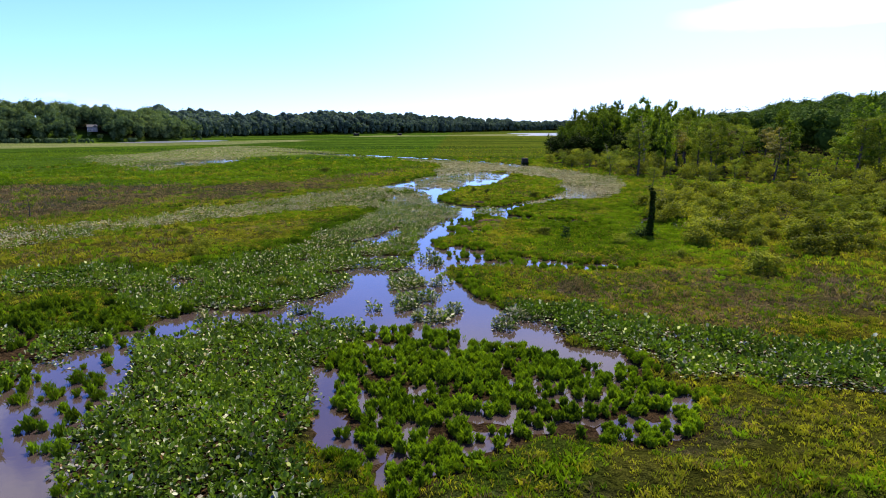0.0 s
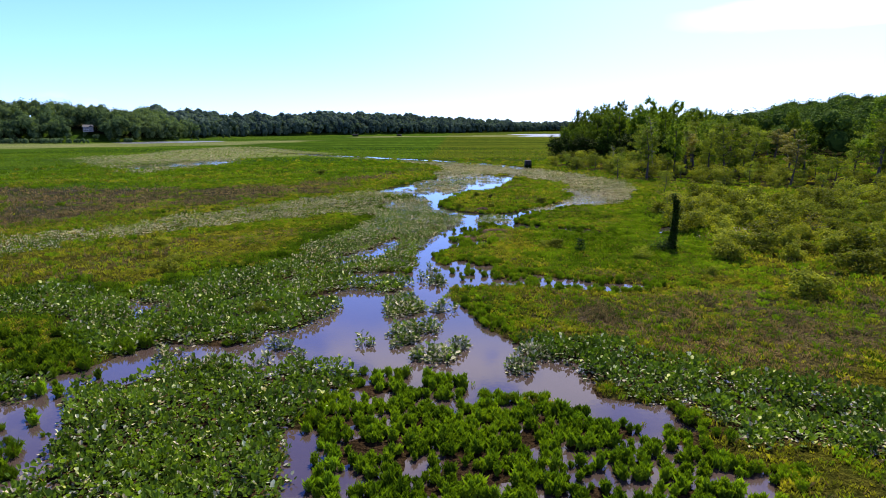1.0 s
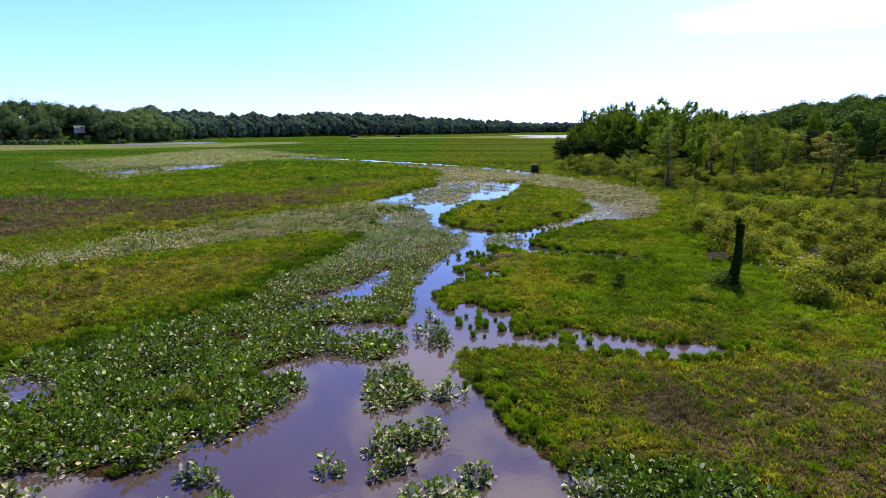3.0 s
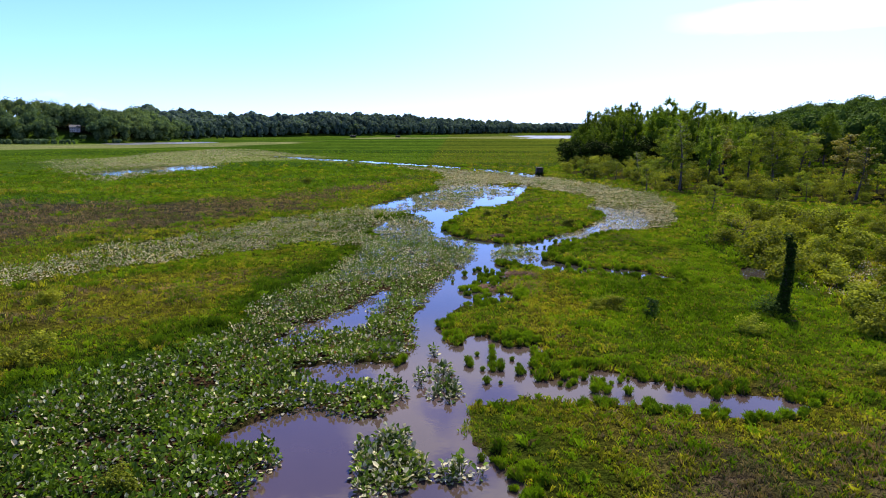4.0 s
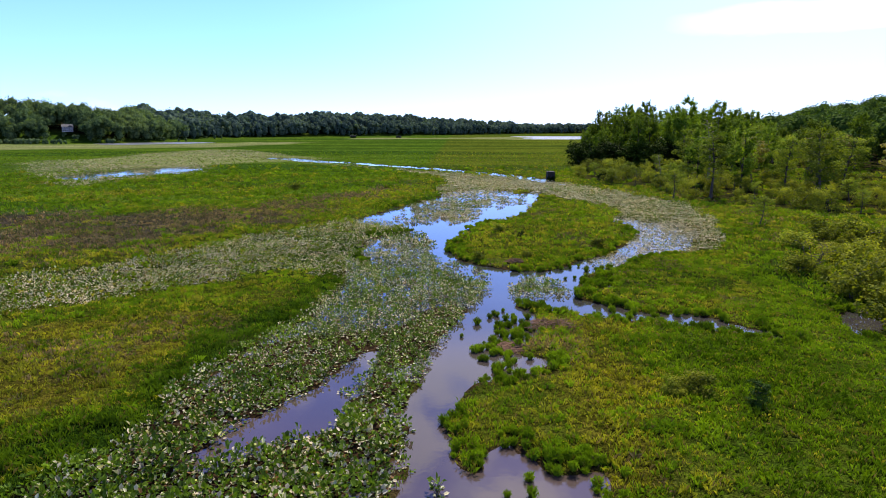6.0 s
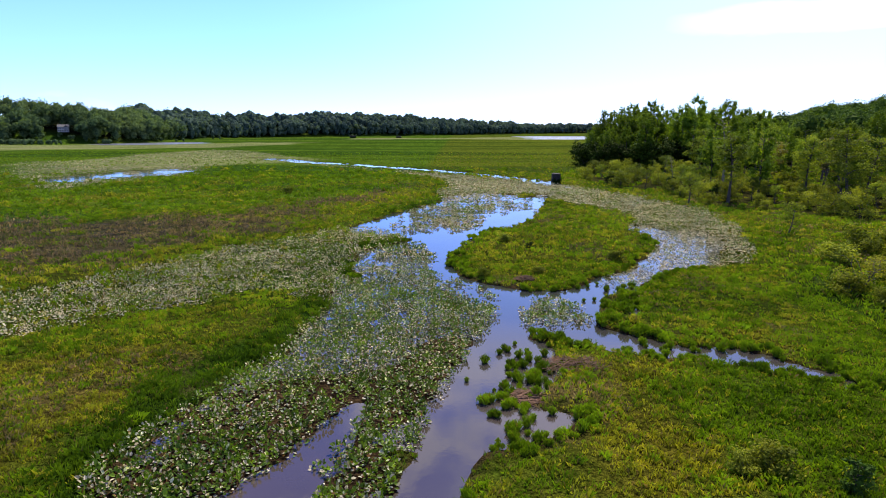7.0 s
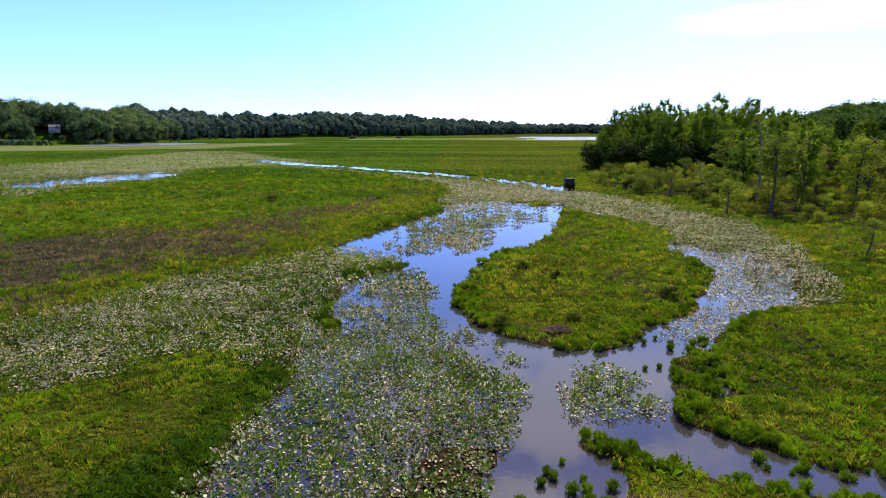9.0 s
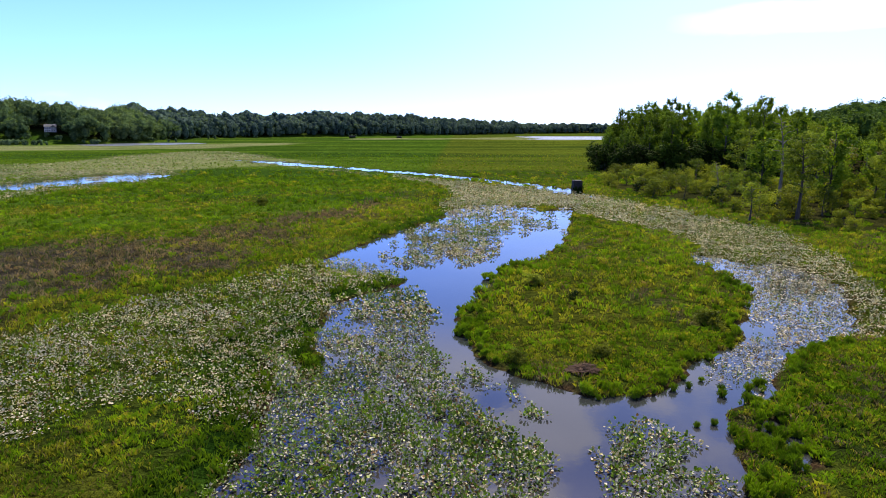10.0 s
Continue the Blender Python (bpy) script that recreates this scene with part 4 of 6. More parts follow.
def scatter(rng, lo_d, hi_d, per_m2):
    """Random places that the flight sees from lo_d to hi_d metres at the nearest."""
    half, top = 0.75 * hi_d + 2, hi_d + 70
    cnt = int(2 * half * (top - 15) * per_m2)
    x, y = rng.uniform(-half, half, cnt), rng.uniform(15, top, cnt)
    d = reach(x, y)
    ok = (d >= lo_d) & (d < hi_d) & (np.abs(x + 1) < 0.78 * (y + 3) + 3)
    return x[ok], y[ok]


def link_stuff(name, me, label, category):
    return tagged(new(name, me), label, category, kind="stuff")


# ---------------------------------------------------------------- ground and water
def steps(lo, a, b_, hi, fine, grow=1.09):
    """Grid lines, fine between a and b_, growing outwards."""
    mid = list(np.arange(a, b_ + 1e-6, fine))
    s, left = fine, [a]
    while left[-1] > lo:
        s *= grow
        left.append(left[-1] - s)
    s, right = fine, [b_]
    while right[-1] < hi:
        s *= grow
        right.append(right[-1] + s)
    return np.array(left[:0:-1] + mid + right[1:])


gx, gy = steps(-3500, -32, 36, 3500, 0.7, 1.07), steps(-3500, 14, 125, 4200, 0.7, 1.028)
GX, GY = np.meshgrid(gx, gy)
fx, fy = GX.ravel(), GY.ravel()
gp = plan(fx, fy)
gz = height(fx, fy, gp)
nx, ny = len(gx), len(gy)
i, j = np.meshgrid(np.arange(ny - 1), np.arange(nx - 1), indexing="ij")
gq = np.stack([i * nx + j, i * nx + j + 1, (i + 1) * nx + j + 1, (i + 1) * nx + j], -1).reshape(-1, 4)
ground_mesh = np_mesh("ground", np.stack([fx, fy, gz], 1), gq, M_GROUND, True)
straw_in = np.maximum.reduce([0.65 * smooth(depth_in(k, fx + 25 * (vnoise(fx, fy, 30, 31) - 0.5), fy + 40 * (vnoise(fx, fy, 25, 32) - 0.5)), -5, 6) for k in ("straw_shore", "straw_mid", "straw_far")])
for key, val in (("straw", straw_in), ("fringe", gp["fringe"]), ("sere", gp["sere"]), ("dead", gp["dead"]), ("near_shade", 1 - smooth(gp["d"], 35, 85)), ("pads", np.where(gp["d"] > 110, gp["lily"], 0.0)), ("mud", smooth(gp["wet"], -0.5, 0.0) * (gp["d"] < 300)), ("shaded_litter", np.maximum(np.maximum(smooth(depth_in("woods", fx, fy), 0, 8), 0.85 * smooth(depth_in("thicket", fx, fy), 1, 5)), np.maximum(smooth(depth_in("grove", fx, fy), -3, 2), smooth(depth_in("upland", fx, fy), 6, 22) * smooth(np.hypot((fx + 372) / 1.6, fy - 572), 22, 32) + smooth(np.minimum(fx - 110, 460 - fy), 0, 20) * smooth(fy, 150, 200))).clip(0, 1))):
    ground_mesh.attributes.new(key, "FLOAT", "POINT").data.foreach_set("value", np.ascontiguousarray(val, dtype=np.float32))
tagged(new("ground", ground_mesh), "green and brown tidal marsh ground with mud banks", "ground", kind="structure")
w = 4000.0
tagged(new("water", np_mesh("water", np.array([(-w, -w, 0), (w, -w, 0), (w, w, 0), (-w, w, 0)]), np.array([[0, 1, 2, 3]]), M_WATER)), "still brown tidal water mirroring the sky", "water", kind="structure")

tagged(new("lake_water", np_mesh("lake_water", np.array([(-900, 470, 0.005), (1000, 470, 0.005), (1000, 2200, 0.005), (-900, 2200, 0.005)]), np.array([[0, 1, 2, 3]]), M_LAKE)), "wind-ruffled pale lake and flats beyond the marsh", "water", kind="structure")

# ---------------------------------------------------------------- floating-leaf beds
def rosettes(rng, x, y, size, pale, crowd, count, simple=False, flat=0.0):
    """Plants of spatterdock: leaves that rise steeply in the middle and lie out flat round it."""
    m = len(x) * count
    k = rng.uniform(0, 1, m) ** 0.55
    a = rng.uniform(0, 2 * np.pi, m)
    big = np.repeat(size * (1 - 0.25 * flat) * rng.uniform(0.75, 1.3, len(x)), count)
    dense = np.repeat(crowd, count)
    s = big * rng.uniform(0.75, 1.25, m)
    reach_ = 2.0 * big * k
    px, py = np.repeat(x, count) + np.cos(a) * reach_, np.repeat(y, count) + np.sin(a) * reach_
    low = (k > 0.82) | (rng.rand(m) < np.repeat(0.12 + 0.25 * flat * np.ones(len(x)), count))
    tilt = np.where(low, rng.uniform(-0.1, 0.3, m), np.clip(1.35 - 0.75 * k + rng.normal(0, 0.25, m), 0.05, 1.45))
    z = np.where(low, 0.03 + 0.05 * rng.rand(m), 0.08 + 3.2 * big * (1 - 0.75 * k ** 2) * rng.uniform(0.45, 1.05, m) * dense)
    z = z + 0.4 * s * np.abs(np.sin(tilt)) + np.maximum(0, height(px, py))
    v, f = pads_mesh(rng, np.stack([px, py, z], 1), s, tilt, np.where(low, 0.06, rng.uniform(0.05, 0.30, m)), a + rng.normal(0, 0.5, m), simple)
    # flat leaves go pale more often, as painted sky sheen
    faded = rng.rand(m) < np.clip(np.repeat(pale, count) * (0.4 + 1.2 * vnoise(px, py, 3.0, 24)) + 0.18 * low * np.repeat(pale > 0, count), 0, 0.95)
    return v, f, np.tile(faded.astype(int), 2 if simple else 4)


def lily_bed(name, rng, lo_d, hi_d, per_m2, size, count, label, shoal=False):
    x, y = scatter(rng, lo_d, hi_d, per_m2)
    p = plan(x, y)
    gap = 0.5 * vnoise(x, y, 1.9, 21) + 0.25 * vnoise(x, y, 0.7, 22) + 0.25 * vnoise(x, y, 5.0, 23)
    keep = (p["lily"] > 0.05) & (gap < (0.20 + 0.70 * p["lily"] if hi_d > 45 else np.where(y > 66, 0.15 + 0.66 * p["lily"], 0.16 + 0.64 * p["lily"]))) & (rng.rand(len(x)) < 0.3 + 0.7 * p["lily"])
    keep &= (p["shoal"] >= 0.95 * p["lily"]) == shoal
    x, y, pale, lily = x[keep], y[keep], p["pale"][keep], p["lily"][keep]
    crowd = np.clip(lily * 1.15, 0.2, 1) * (0.30 + 1.25 * vnoise(x, y, 2.0, 25)) * (1.0 if hi_d < 100 else 0.6)
    v, f, slots = rosettes(rng, x, y, size * (1 - 0.30 * smooth(y, 60, 78)), pale, crowd, count, shoal or lo_d > 60, np.full(len(x), 1.0 if shoal else 0.0))
    return link_stuff(name, np_mesh(name, v, f, [M_LILY, M_LILY_PALE], False, slots), label, "water plants")


rs = np.random.RandomState
lily_bed("spatterdock_leaves", rs(31), 0, 42, 11.5, 0.196, 9, "glossy green spatterdock leaves crowding the shallow water")
lily_bed("spatterdock_leaves", rs(32), 42, 90, 7.0, 0.28, 8, "green and faded spatterdock leaves over the water")
lily_bed("spatterdock_leaves", rs(33), 90, 190, 2.6, 0.38, 7, "faded tan and green floating leaves in a wide bed")
lily_bed("spatterdock_leaves", rs(34), 190, 380, 0.5, 0.55, 7, "pale floating leaves in a distant bed")
for lo, hi, dens, big, cnt, sd in ((0, 42, 9.0, 0.25, 8, 35), (42, 90, 5.5, 0.31, 8, 36), (90, 190, 2.8, 0.46, 7, 37), (190, 380, 0.55, 0.60, 6, 38)):
    lily_bed("floating_leaves", rs(sd), lo, hi, dens, big, cnt, "small faded and green leaves lying in a wet shoal", True)


# ---------------------------------------------------------------- grass and sedge
def grass(name, rng, lo_d, hi_d, per_m2, kind, tall, wide, count, mat, label):
    x, y = scatter(rng, lo_d, hi_d, per_m2)
    p = plan(x, y)
    on = (p["wet"] < -0.05) & (rng.rand(len(x)) > p["lily"] * np.where(p["pale"] > 0.8, 1.15, 0.7))
    on &= depth_in("thicket", x, y) < 2.0      # bare litter under the shrubs, its colour darkened for their shade
    r = rng.rand(len(x))
    rush = p["fringe"]
    dead, sere = p["dead"] * (1 - rush), p["sere"] * (1 - p["dead"]) * (1 - rush)
    want = {"dead": dead, "sere": sere, "rush": rush, "green": (1 - rush) * (1 - np.maximum(dead, sere))}[kind]
    lush = 0.45 + 0.55 * smooth(vnoise(x, y, 2.2, 41) * 0.6 + vnoise(x, y, 0.8, 42) * 0.4, 0.25, 0.6)
    lush = np.maximum(lush, smooth(p["meadow"], -1, 2))      # close even turf
    keep = on & (r < want) & (rng.rand(len(x)) < lush)
    x, y = x[keep], y[keep]
    z = height(x, y)
    big = tall * (0.45 + 0.9 * lush[keep] * vnoise(x, y, 1.0, 43) + 0.25 * vnoise(x, y, 9, 44))
    at = np.repeat(np.stack([x, y, z - 0.02], 1), count, 0)
    at[:, :2] += rng.normal(0, 0.25 * tall, (len(at), 2))
    h = np.repeat(big, count) * rng.uniform(0.6, 1.2, len(at))
    v, f = blades(rng, at, h, wide * rng.uniform(0.6, 1.3, len(at)), 0.75)
    return link_stuff(name, np_mesh(name, v, f, mat), label, "marsh plants")


for lo, hi, dens, tall, wide, cnt, sd in ((0, 40, 17.0, 0.30, 0.026, 6, 51), (40, 85, 4.0, 0.46, 0.046, 6, 52), (85, 170, 1.0, 0.55, 0.095, 6, 53), (170, 330, 0.12, 0.40, 0.26, 6, 54)):
    grass("green_sedge", rs(sd), lo, hi, dens, "green", tall, wide, cnt, M_SEDGE, "dense green marsh grass and sedge")
    grass("yellow_sedge", rs(sd + 10), lo, hi, dens, "sere", tall * 0.8, wide, cnt, M_SERE, "yellow-green low marsh sedge")
    grass("dark_rush", rs(sd + 30), lo, hi, dens, "rush", tall * 1.25, wide, cnt, M_RUSH, "dark green rushes fringing the leaf beds")
    grass("dead_rush", rs(sd + 20), lo, hi, dens, "dead", tall, wide * 0.8, cnt, M_DEAD, "brown dead rush stems among the grass")


# ---------------------------------------------------------------- clumps
def clump_mesh(name, seed, tall, spread, count, mat, width=0.34, droop=0.9):
    """A leafy tuft: stalked leaves that rise and splay from one foot."""
    r = rs(seed)
    a, k = r.uniform(0, 2 * np.pi, count), r.uniform(0.05, 1, count) ** 0.6
    h = tall * (1.05 - 0.55 * k ** 2) * r.uniform(0.65, 1.1, count)
    at = np.stack([np.cos(a) * k * spread, np.sin(a) * k * spread, h * 0.72], 1)
    v, f = leaves(r, at, tall * r.uniform(0.42, 0.7, count), np.clip(1.35 - droop * k + r.normal(0, 0.2, count), 0.1, 1.5), width, 0.10)
    foot = np.repeat(np.stack([np.cos(a) * k * spread * 0.5, np.sin(a) * k * spread * 0.5, np.full(count, -0.06)], 1), 1, 0)
    bv, bf = blades(r, foot, h * 1.05, np.full(count, tall * 0.05), 0.55)
    v, f = merge([(v, f), (bv, bf)])
    return np_mesh(name, v, f, mat)


ARUMS = [clump_mesh("arum_clump", 100 + k, 0.58 + 0.05 * k, 0.21 + 0.03 * (k % 3), 44, M_ARUM, 0.24, 0.42) for k in range(6)]
TUFTS = [clump_mesh("sedge_tussock", 120 + k, 0.55 + 0.06 * k, 0.26 + 0.03 * k, 56, M_SEDGE, 0.075, 0.6) for k in range(5)]
r = rs(71)


def joined_clumps(name, rng, x, y, z, size, masters, mat, label):
    """Many clumps in one mesh, for stands that nobody could count."""
    pieces = []
    data = []
    for me in masters:
        v = np.empty(len(me.vertices) * 3, np.float32)
        me.vertices.foreach_get("co", v)
        f = np.empty(len(me.loops), np.int32)
        me.loops.foreach_get("vertex_index", f)
        data.append((v.reshape(-1, 3), f.reshape(-1, 3)))
    pick, turn = rng.randint(0, len(data), len(x)), rng.uniform(0, 2 * np.pi, len(x))
    for k in range(len(x)):
        v, f = data[pick[k]]
        c_, s_ = np.cos(turn[k]) * size[k], np.sin(turn[k]) * size[k]
        q = np.stack([v[:, 0] * c_ - v[:, 1] * s_ + x[k], v[:, 0] * s_ + v[:, 1] * c_ + y[k], v[:, 2] * size[k] + z[k]], 1)
        pieces.append((q, f))
    v, f = merge(pieces)
    return link_stuff(name, np_mesh(name, v, f, mat), label, "marsh plants")


# bed of arum in the shallows: the clumps along the open water are things of their own
x, y = r.uniform(-9, 15, 4600), r.uniform(16, 40, 4600)
p = plan(x, y)
keep = (p["arum"] > -0.1) & (p["water"] < 0.25) & (vnoise(x, y, 0.8, 72) + 0.35 * vnoise(x, y, 3.0, 70) > 0.50)
x, y, p_w = x[keep], y[keep], p["water"][keep]
order = np.argsort(-(p_w + 0.02 * y))
x, y = x[order], y[order]
z = np.maximum(height(x, y), -0.06)
LONE = 240
for k in range(min(LONE, len(x))):
    ob = new("arum_clump", ARUMS[k % 6])
    ob.matrix_basis = pose(x[k], y[k], z[k], 0, 0, r.uniform(0, 360)) @ Matrix.Scale(r.uniform(0.5, 0.9), 4)
    tagged(ob, "bright green leafy arum clump standing in shallow water", "marsh plant", "arum clumps in the shallows")
joined_clumps("arum_bed", r, x[LONE:], y[LONE:], z[LONE:], r.uniform(0.48, 0.9, len(x[LONE:])), ARUMS, M_ARUM, "bright green arum bed over mud and shallow water")

# leafy stand on the west side of the pool
x, y = r.uniform(-32, -14, 2600), r.uniform(26, 48, 2600)
p = plan(x, y)
keep = (depth_in("west", x, y) > 0) & (p["water"] < 0.1) & (vnoise(x, y, 1.4, 76) > 0.40)
x, y = x[keep], y[keep]
joined_clumps("arum_stand", r, x, y, np.maximum(height(x, y), -0.06), r.uniform(0.6, 1.1, len(x)), ARUMS, M_ARUM, "green arum stand on the muddy bank")

# clumps standing in the shallows west of the pool
for k in range(230):
    x, y = r.uniform(-29, -12.5), r.uniform(18.5, 37.5)
    q = plan(np.array([x]), np.array([y]))
    if q["water"][0] < 0.05 or q["lily"][0] > 0.8 or vnoise(x, y, 2.2, 78) < (0.34 if x < -19.5 else 0.60):
        continue
    ob = new("arum_clump", ARUMS[k % 6])
    ob.matrix_basis = pose(x, y, -0.05, 0, 0, r.uniform(0, 360)) @ Matrix.Scale(r.uniform(0.6, 1.15), 4)
    tagged(ob, "green leafy clump standing in muddy shallows", "marsh plant", "arum clumps in the shallows")

# tussocks along the banks
bx, by = scatter(r, 0, 60, 5.0)
p = plan(bx, by)
keep = (p["water"] > -1.0) & (p["wet"] < 0.1) & (p["lily"] < 0.3) & (p["arum"] < 0) & (vnoise(bx, by, 1.6, 73) > 0.42) & ~((bx < -5) & (by > 60))
bx, by = bx[keep][:2400], by[keep][:2400]
joined_clumps("bank_sedge", r, bx, by, np.maximum(height(bx, by), -0.03), r.uniform(0.45, 0.95, len(bx)), TUFTS, M_SEDGE, "upright green sedge fringing the creek banks")

# hummocks all over the land: coarse tufts in three tints
def hummock(seed, mat, tall, count=30):
    q = rs(seed)
    a, k = q.uniform(0, 2 * np.pi, count), q.uniform(0.1, 1, count) ** 0.6
    h = tall * (1.1 - 0.6 * k) * q.uniform(0.7, 1.1, count)
    at = np.stack([np.cos(a) * k * 0.34, np.sin(a) * k * 0.34, np.full(count, -0.05)], 1)
    v1 = blades(q, at, h, np.full(count, 0.034), 0.8)
    few = count // 3
    v2 = leaves(q, (at + np.stack([np.cos(a) * 0.05, np.sin(a) * 0.05, 0.05 + h * 0.65], 1))[:few], 0.20 * q.uniform(0.6, 1.3, few), q.uniform(0.3, 1.3, few), 0.22, 0.1)
    return np_mesh("hummock", *merge([v1, v2]), mat)


HUMMOCKS = {"green": (M_SEDGE, [hummock(140 + k, M_SEDGE, 0.42 + 0.06 * k) for k in range(4)]), "sere": (M_SERE, [hummock(150 + k, M_SERE, 0.36 + 0.06 * k) for k in range(4)])}
for lo, hi, dens, big in ((0, 45, 1.1, 1.0), (45, 100, 0.36, 1.5), (100, 190, 0.06, 2.3)):
    hx, hy = scatter(r, lo, hi, dens)
    p = plan(hx, hy)
    ok = (p["wet"] < -0.2) & (p["lily"] < 0.3) & (p["meadow"] < 0.5) & (vnoise(hx, hy, 2.6, 74) + 0.5 * vnoise(hx, hy, 9, 75) > 0.62)
    hx, hy, sere, dead = hx[ok], hy[ok], p["sere"][ok], p["dead"][ok]
    u = r.rand(len(hx))
    for kind in ("green", "sere"):
        pick = (u < 0.25 + 0.5 * sere) if kind == "sere" else (u >= 0.25 + 0.5 * sere)
        pick &= r.rand(len(hx)) > dead * 1.1
        m_, masters = HUMMOCKS[kind]
        joined_clumps("sedge_hummocks", r, hx[pick], hy[pick], height(hx[pick], hy[pick]), big * r.uniform(0.6, 1.3, pick.sum()), masters, m_, "coarse hummocks of marsh sedge and leafy plants")

# lone tussocks in the side creeks and the pool's left arm
for cx, cy, rx, ry, cnt in ((1.5, 61.5, 3.0, 3.5, 26), (8, 58.5, 6, 1.6, 34), (2.5, 83, 2.5, 5, 22), (11, 97, 3, 3.5, 14), (9, 101.5, 3, 1.2, 10), (-19.5, 28, 2.2, 3.5, 20), (0.5, 50.5, 1.5, 3, 8), (13, 100.5, 1.5, 1.5, 6), (12.5, 95, 1.6, 3.0, 16), (3.4, 80.5, 2.6, 3.5, 26), (14, 86, 5, 1.4, 20), (0.8, 76.8, 1.8, 5.0, 60), (1.6, 82.0, 1.8, 3.0, 24)):
    for _ in range(cnt):
        x, y = cx + rx * r.normal(0, 0.5), cy + ry * r.normal(0, 0.5)
        q = plan(np.array([x]), np.array([y]))
        if q["wet"][0] < -0.3:
            continue
        ob = new("sedge_tussock", TUFTS[r.randint(5)])
        ob.matrix_basis = pose(x, y, max(-0.03, height(np.array([x]), np.array([y]))[0]), 0, 0, r.uniform(0, 360)) @ Matrix.Scale(r.uniform(0.45, 0.95), 4)
        tagged(ob, "green sedge tussock rising from the creek water", "marsh plant", "sedge tussocks in the creek")


# heaps of dead reed stalks washed up on the bank
def reed_heap(x, y, rx, ry, seed):
    q = rs(seed)
    cnt = 260
    a, k = q.uniform(0, 2 * np.pi, cnt), np.sqrt(q.uniform(0, 1, cnt))
    at = np.stack([rx * k * np.cos(a), ry * k * np.sin(a), 0.05 + 0.30 * (1 - k ** 2) * q.uniform(0.3, 1, cnt)], 1)
    long = q.uniform(0.4, 1.1, cnt)
    turn = q.normal(0.3, 0.6, cnt)
    pieces = []
    for m_ in range(cnt):
        d_ = np.array([np.cos(turn[m_]), np.sin(turn[m_]), q.normal(0, 0.12)]) * long[m_] * 0.5
        pieces.append(tube([at[m_] - d_, at[m_], at[m_] + d_ + (0, 0, 0.03)], [0.012, 0.018, 0.010], 3))
    ob = new("reed_heap", np_mesh("reed_heap", *merge(pieces), M_REED))
    ob.location = (x, y, max(0.0, float(height(np.array([x], float), np.array([y], float))[0])))
    tagged(ob, "low heap of brown dead reed stalks on the bank", "reed debris", "reed heaps on the bank", kind="stuff")


for k, (x, y, rx, ry) in enumerate(((4.9, 82.6, 1.9, 1.3), (1.4, 78.4, 1.2, 0.9), (4.1, 102.6, 0.8, 0.5))):
    reed_heap(x, y, rx, ry, 260 + k)


# rafts of leaves that float free in the pool
def leaf_mesh(name, mat, fold, seed):
    """One heart-shaped leaf of unit length along x, folded along its rib and a little crumpled."""
    q = rs(seed)
    shape = np.array([(-0.42, 0, 0.0), (-0.46, 0.25, 0.5), (0.10, 0.37, 1.0), (0.52, 0, -0.35), (0.10, -0.37, 1.0), (-0.46, -0.25, 0.5)])
    v = shape * (1, 1, fold) + q.normal(0, 0.03, (6, 3))
    return np_mesh(name, v, np.array([(0, 1, 2), (0, 2, 3), (0, 3, 4), (0, 4, 5)]), mat)


RAFT_LEAVES = [[leaf_mesh("leaf", m_, 0.05 + 0.05 * k, 230 + k) for k in range(5)] for m_ in (M_LILY_RAFT, M_LILY_RAFT_PALE)]


def raft(x, y, rx, ry, seed, pale):
    rr = rs(seed)
    cnt = max(2, int(4.2 * rx * ry * 3.1))
    a, k = rr.uniform(0, 2 * np.pi, cnt), np.sqrt(rr.uniform(0, 0.8, cnt))
    k *= 0.7 + 0.5 * vnoise(np.cos(a) * 2 + seed, np.sin(a) * 2, 0.8, seed)
    lx, ly = rx * k * np.cos(a), ry * k * np.sin(a)
    ob = thing("spatterdock_raft", x, y, 0, "free-standing raft of spatterdock leaves in the open pool", "water plant", "leaf rafts in the pool")
    for m_ in range(cnt):
        big, dense, stalks, places = 0.225 * rr.uniform(0.75, 1.3), float(np.clip(1.1 - 0.7 * k[m_], 0.2, 1)), [], []
        for _ in range(12):
            out_, turn = rr.rand() ** 0.55, rr.uniform(0, 2 * np.pi)
            flat = out_ > 0.82 or rr.rand() < 0.12
            tilt = rr.uniform(-0.1, 0.3) if flat else float(np.clip(1.25 - 0.95 * out_ + rr.normal(0, 0.25), 0.05, 1.4))
            s_ = big * rr.uniform(0.75, 1.25)
            z_ = (0.03 + 0.05 * rr.rand() if flat else 0.08 + 3.2 * big * (1 - 0.75 * out_ ** 2) * rr.uniform(0.45, 1.05) * dense) + 0.4 * s_ * abs(math.sin(tilt))
            at_ = np.array([np.cos(turn) * 2 * big * out_, np.sin(turn) * 2 * big * out_, z_])
            stalks.append(tube([(0.1 * at_[0], 0.1 * at_[1], -0.15), (0.5 * at_[0], 0.5 * at_[1], 0.55 * z_ - 0.03), at_], [0.012, 0.010, 0.007], 3))
            places.append((at_, tilt, turn + rr.normal(0, 0.5), s_, rr.uniform(-28, 28), rr.rand() < pale + 0.15 * flat))
        rosette = part("leaf_rosette", np_mesh("leaf_rosette", *merge(stalks), M_LILY_RAFT), ob)
        rosette.location = (lx[m_], ly[m_], 0)
        for at_, tilt, turn, s_, twist, faded in places:
            leaf = part("leaf", RAFT_LEAVES[int(faded)][rr.randint(5)], rosette)
            leaf.matrix_basis = pose(*at_, 0, 0, math.degrees(turn)) @ pose(0, 0, 0, twist, -math.degrees(tilt), 0) @ Matrix.Scale(s_, 4)


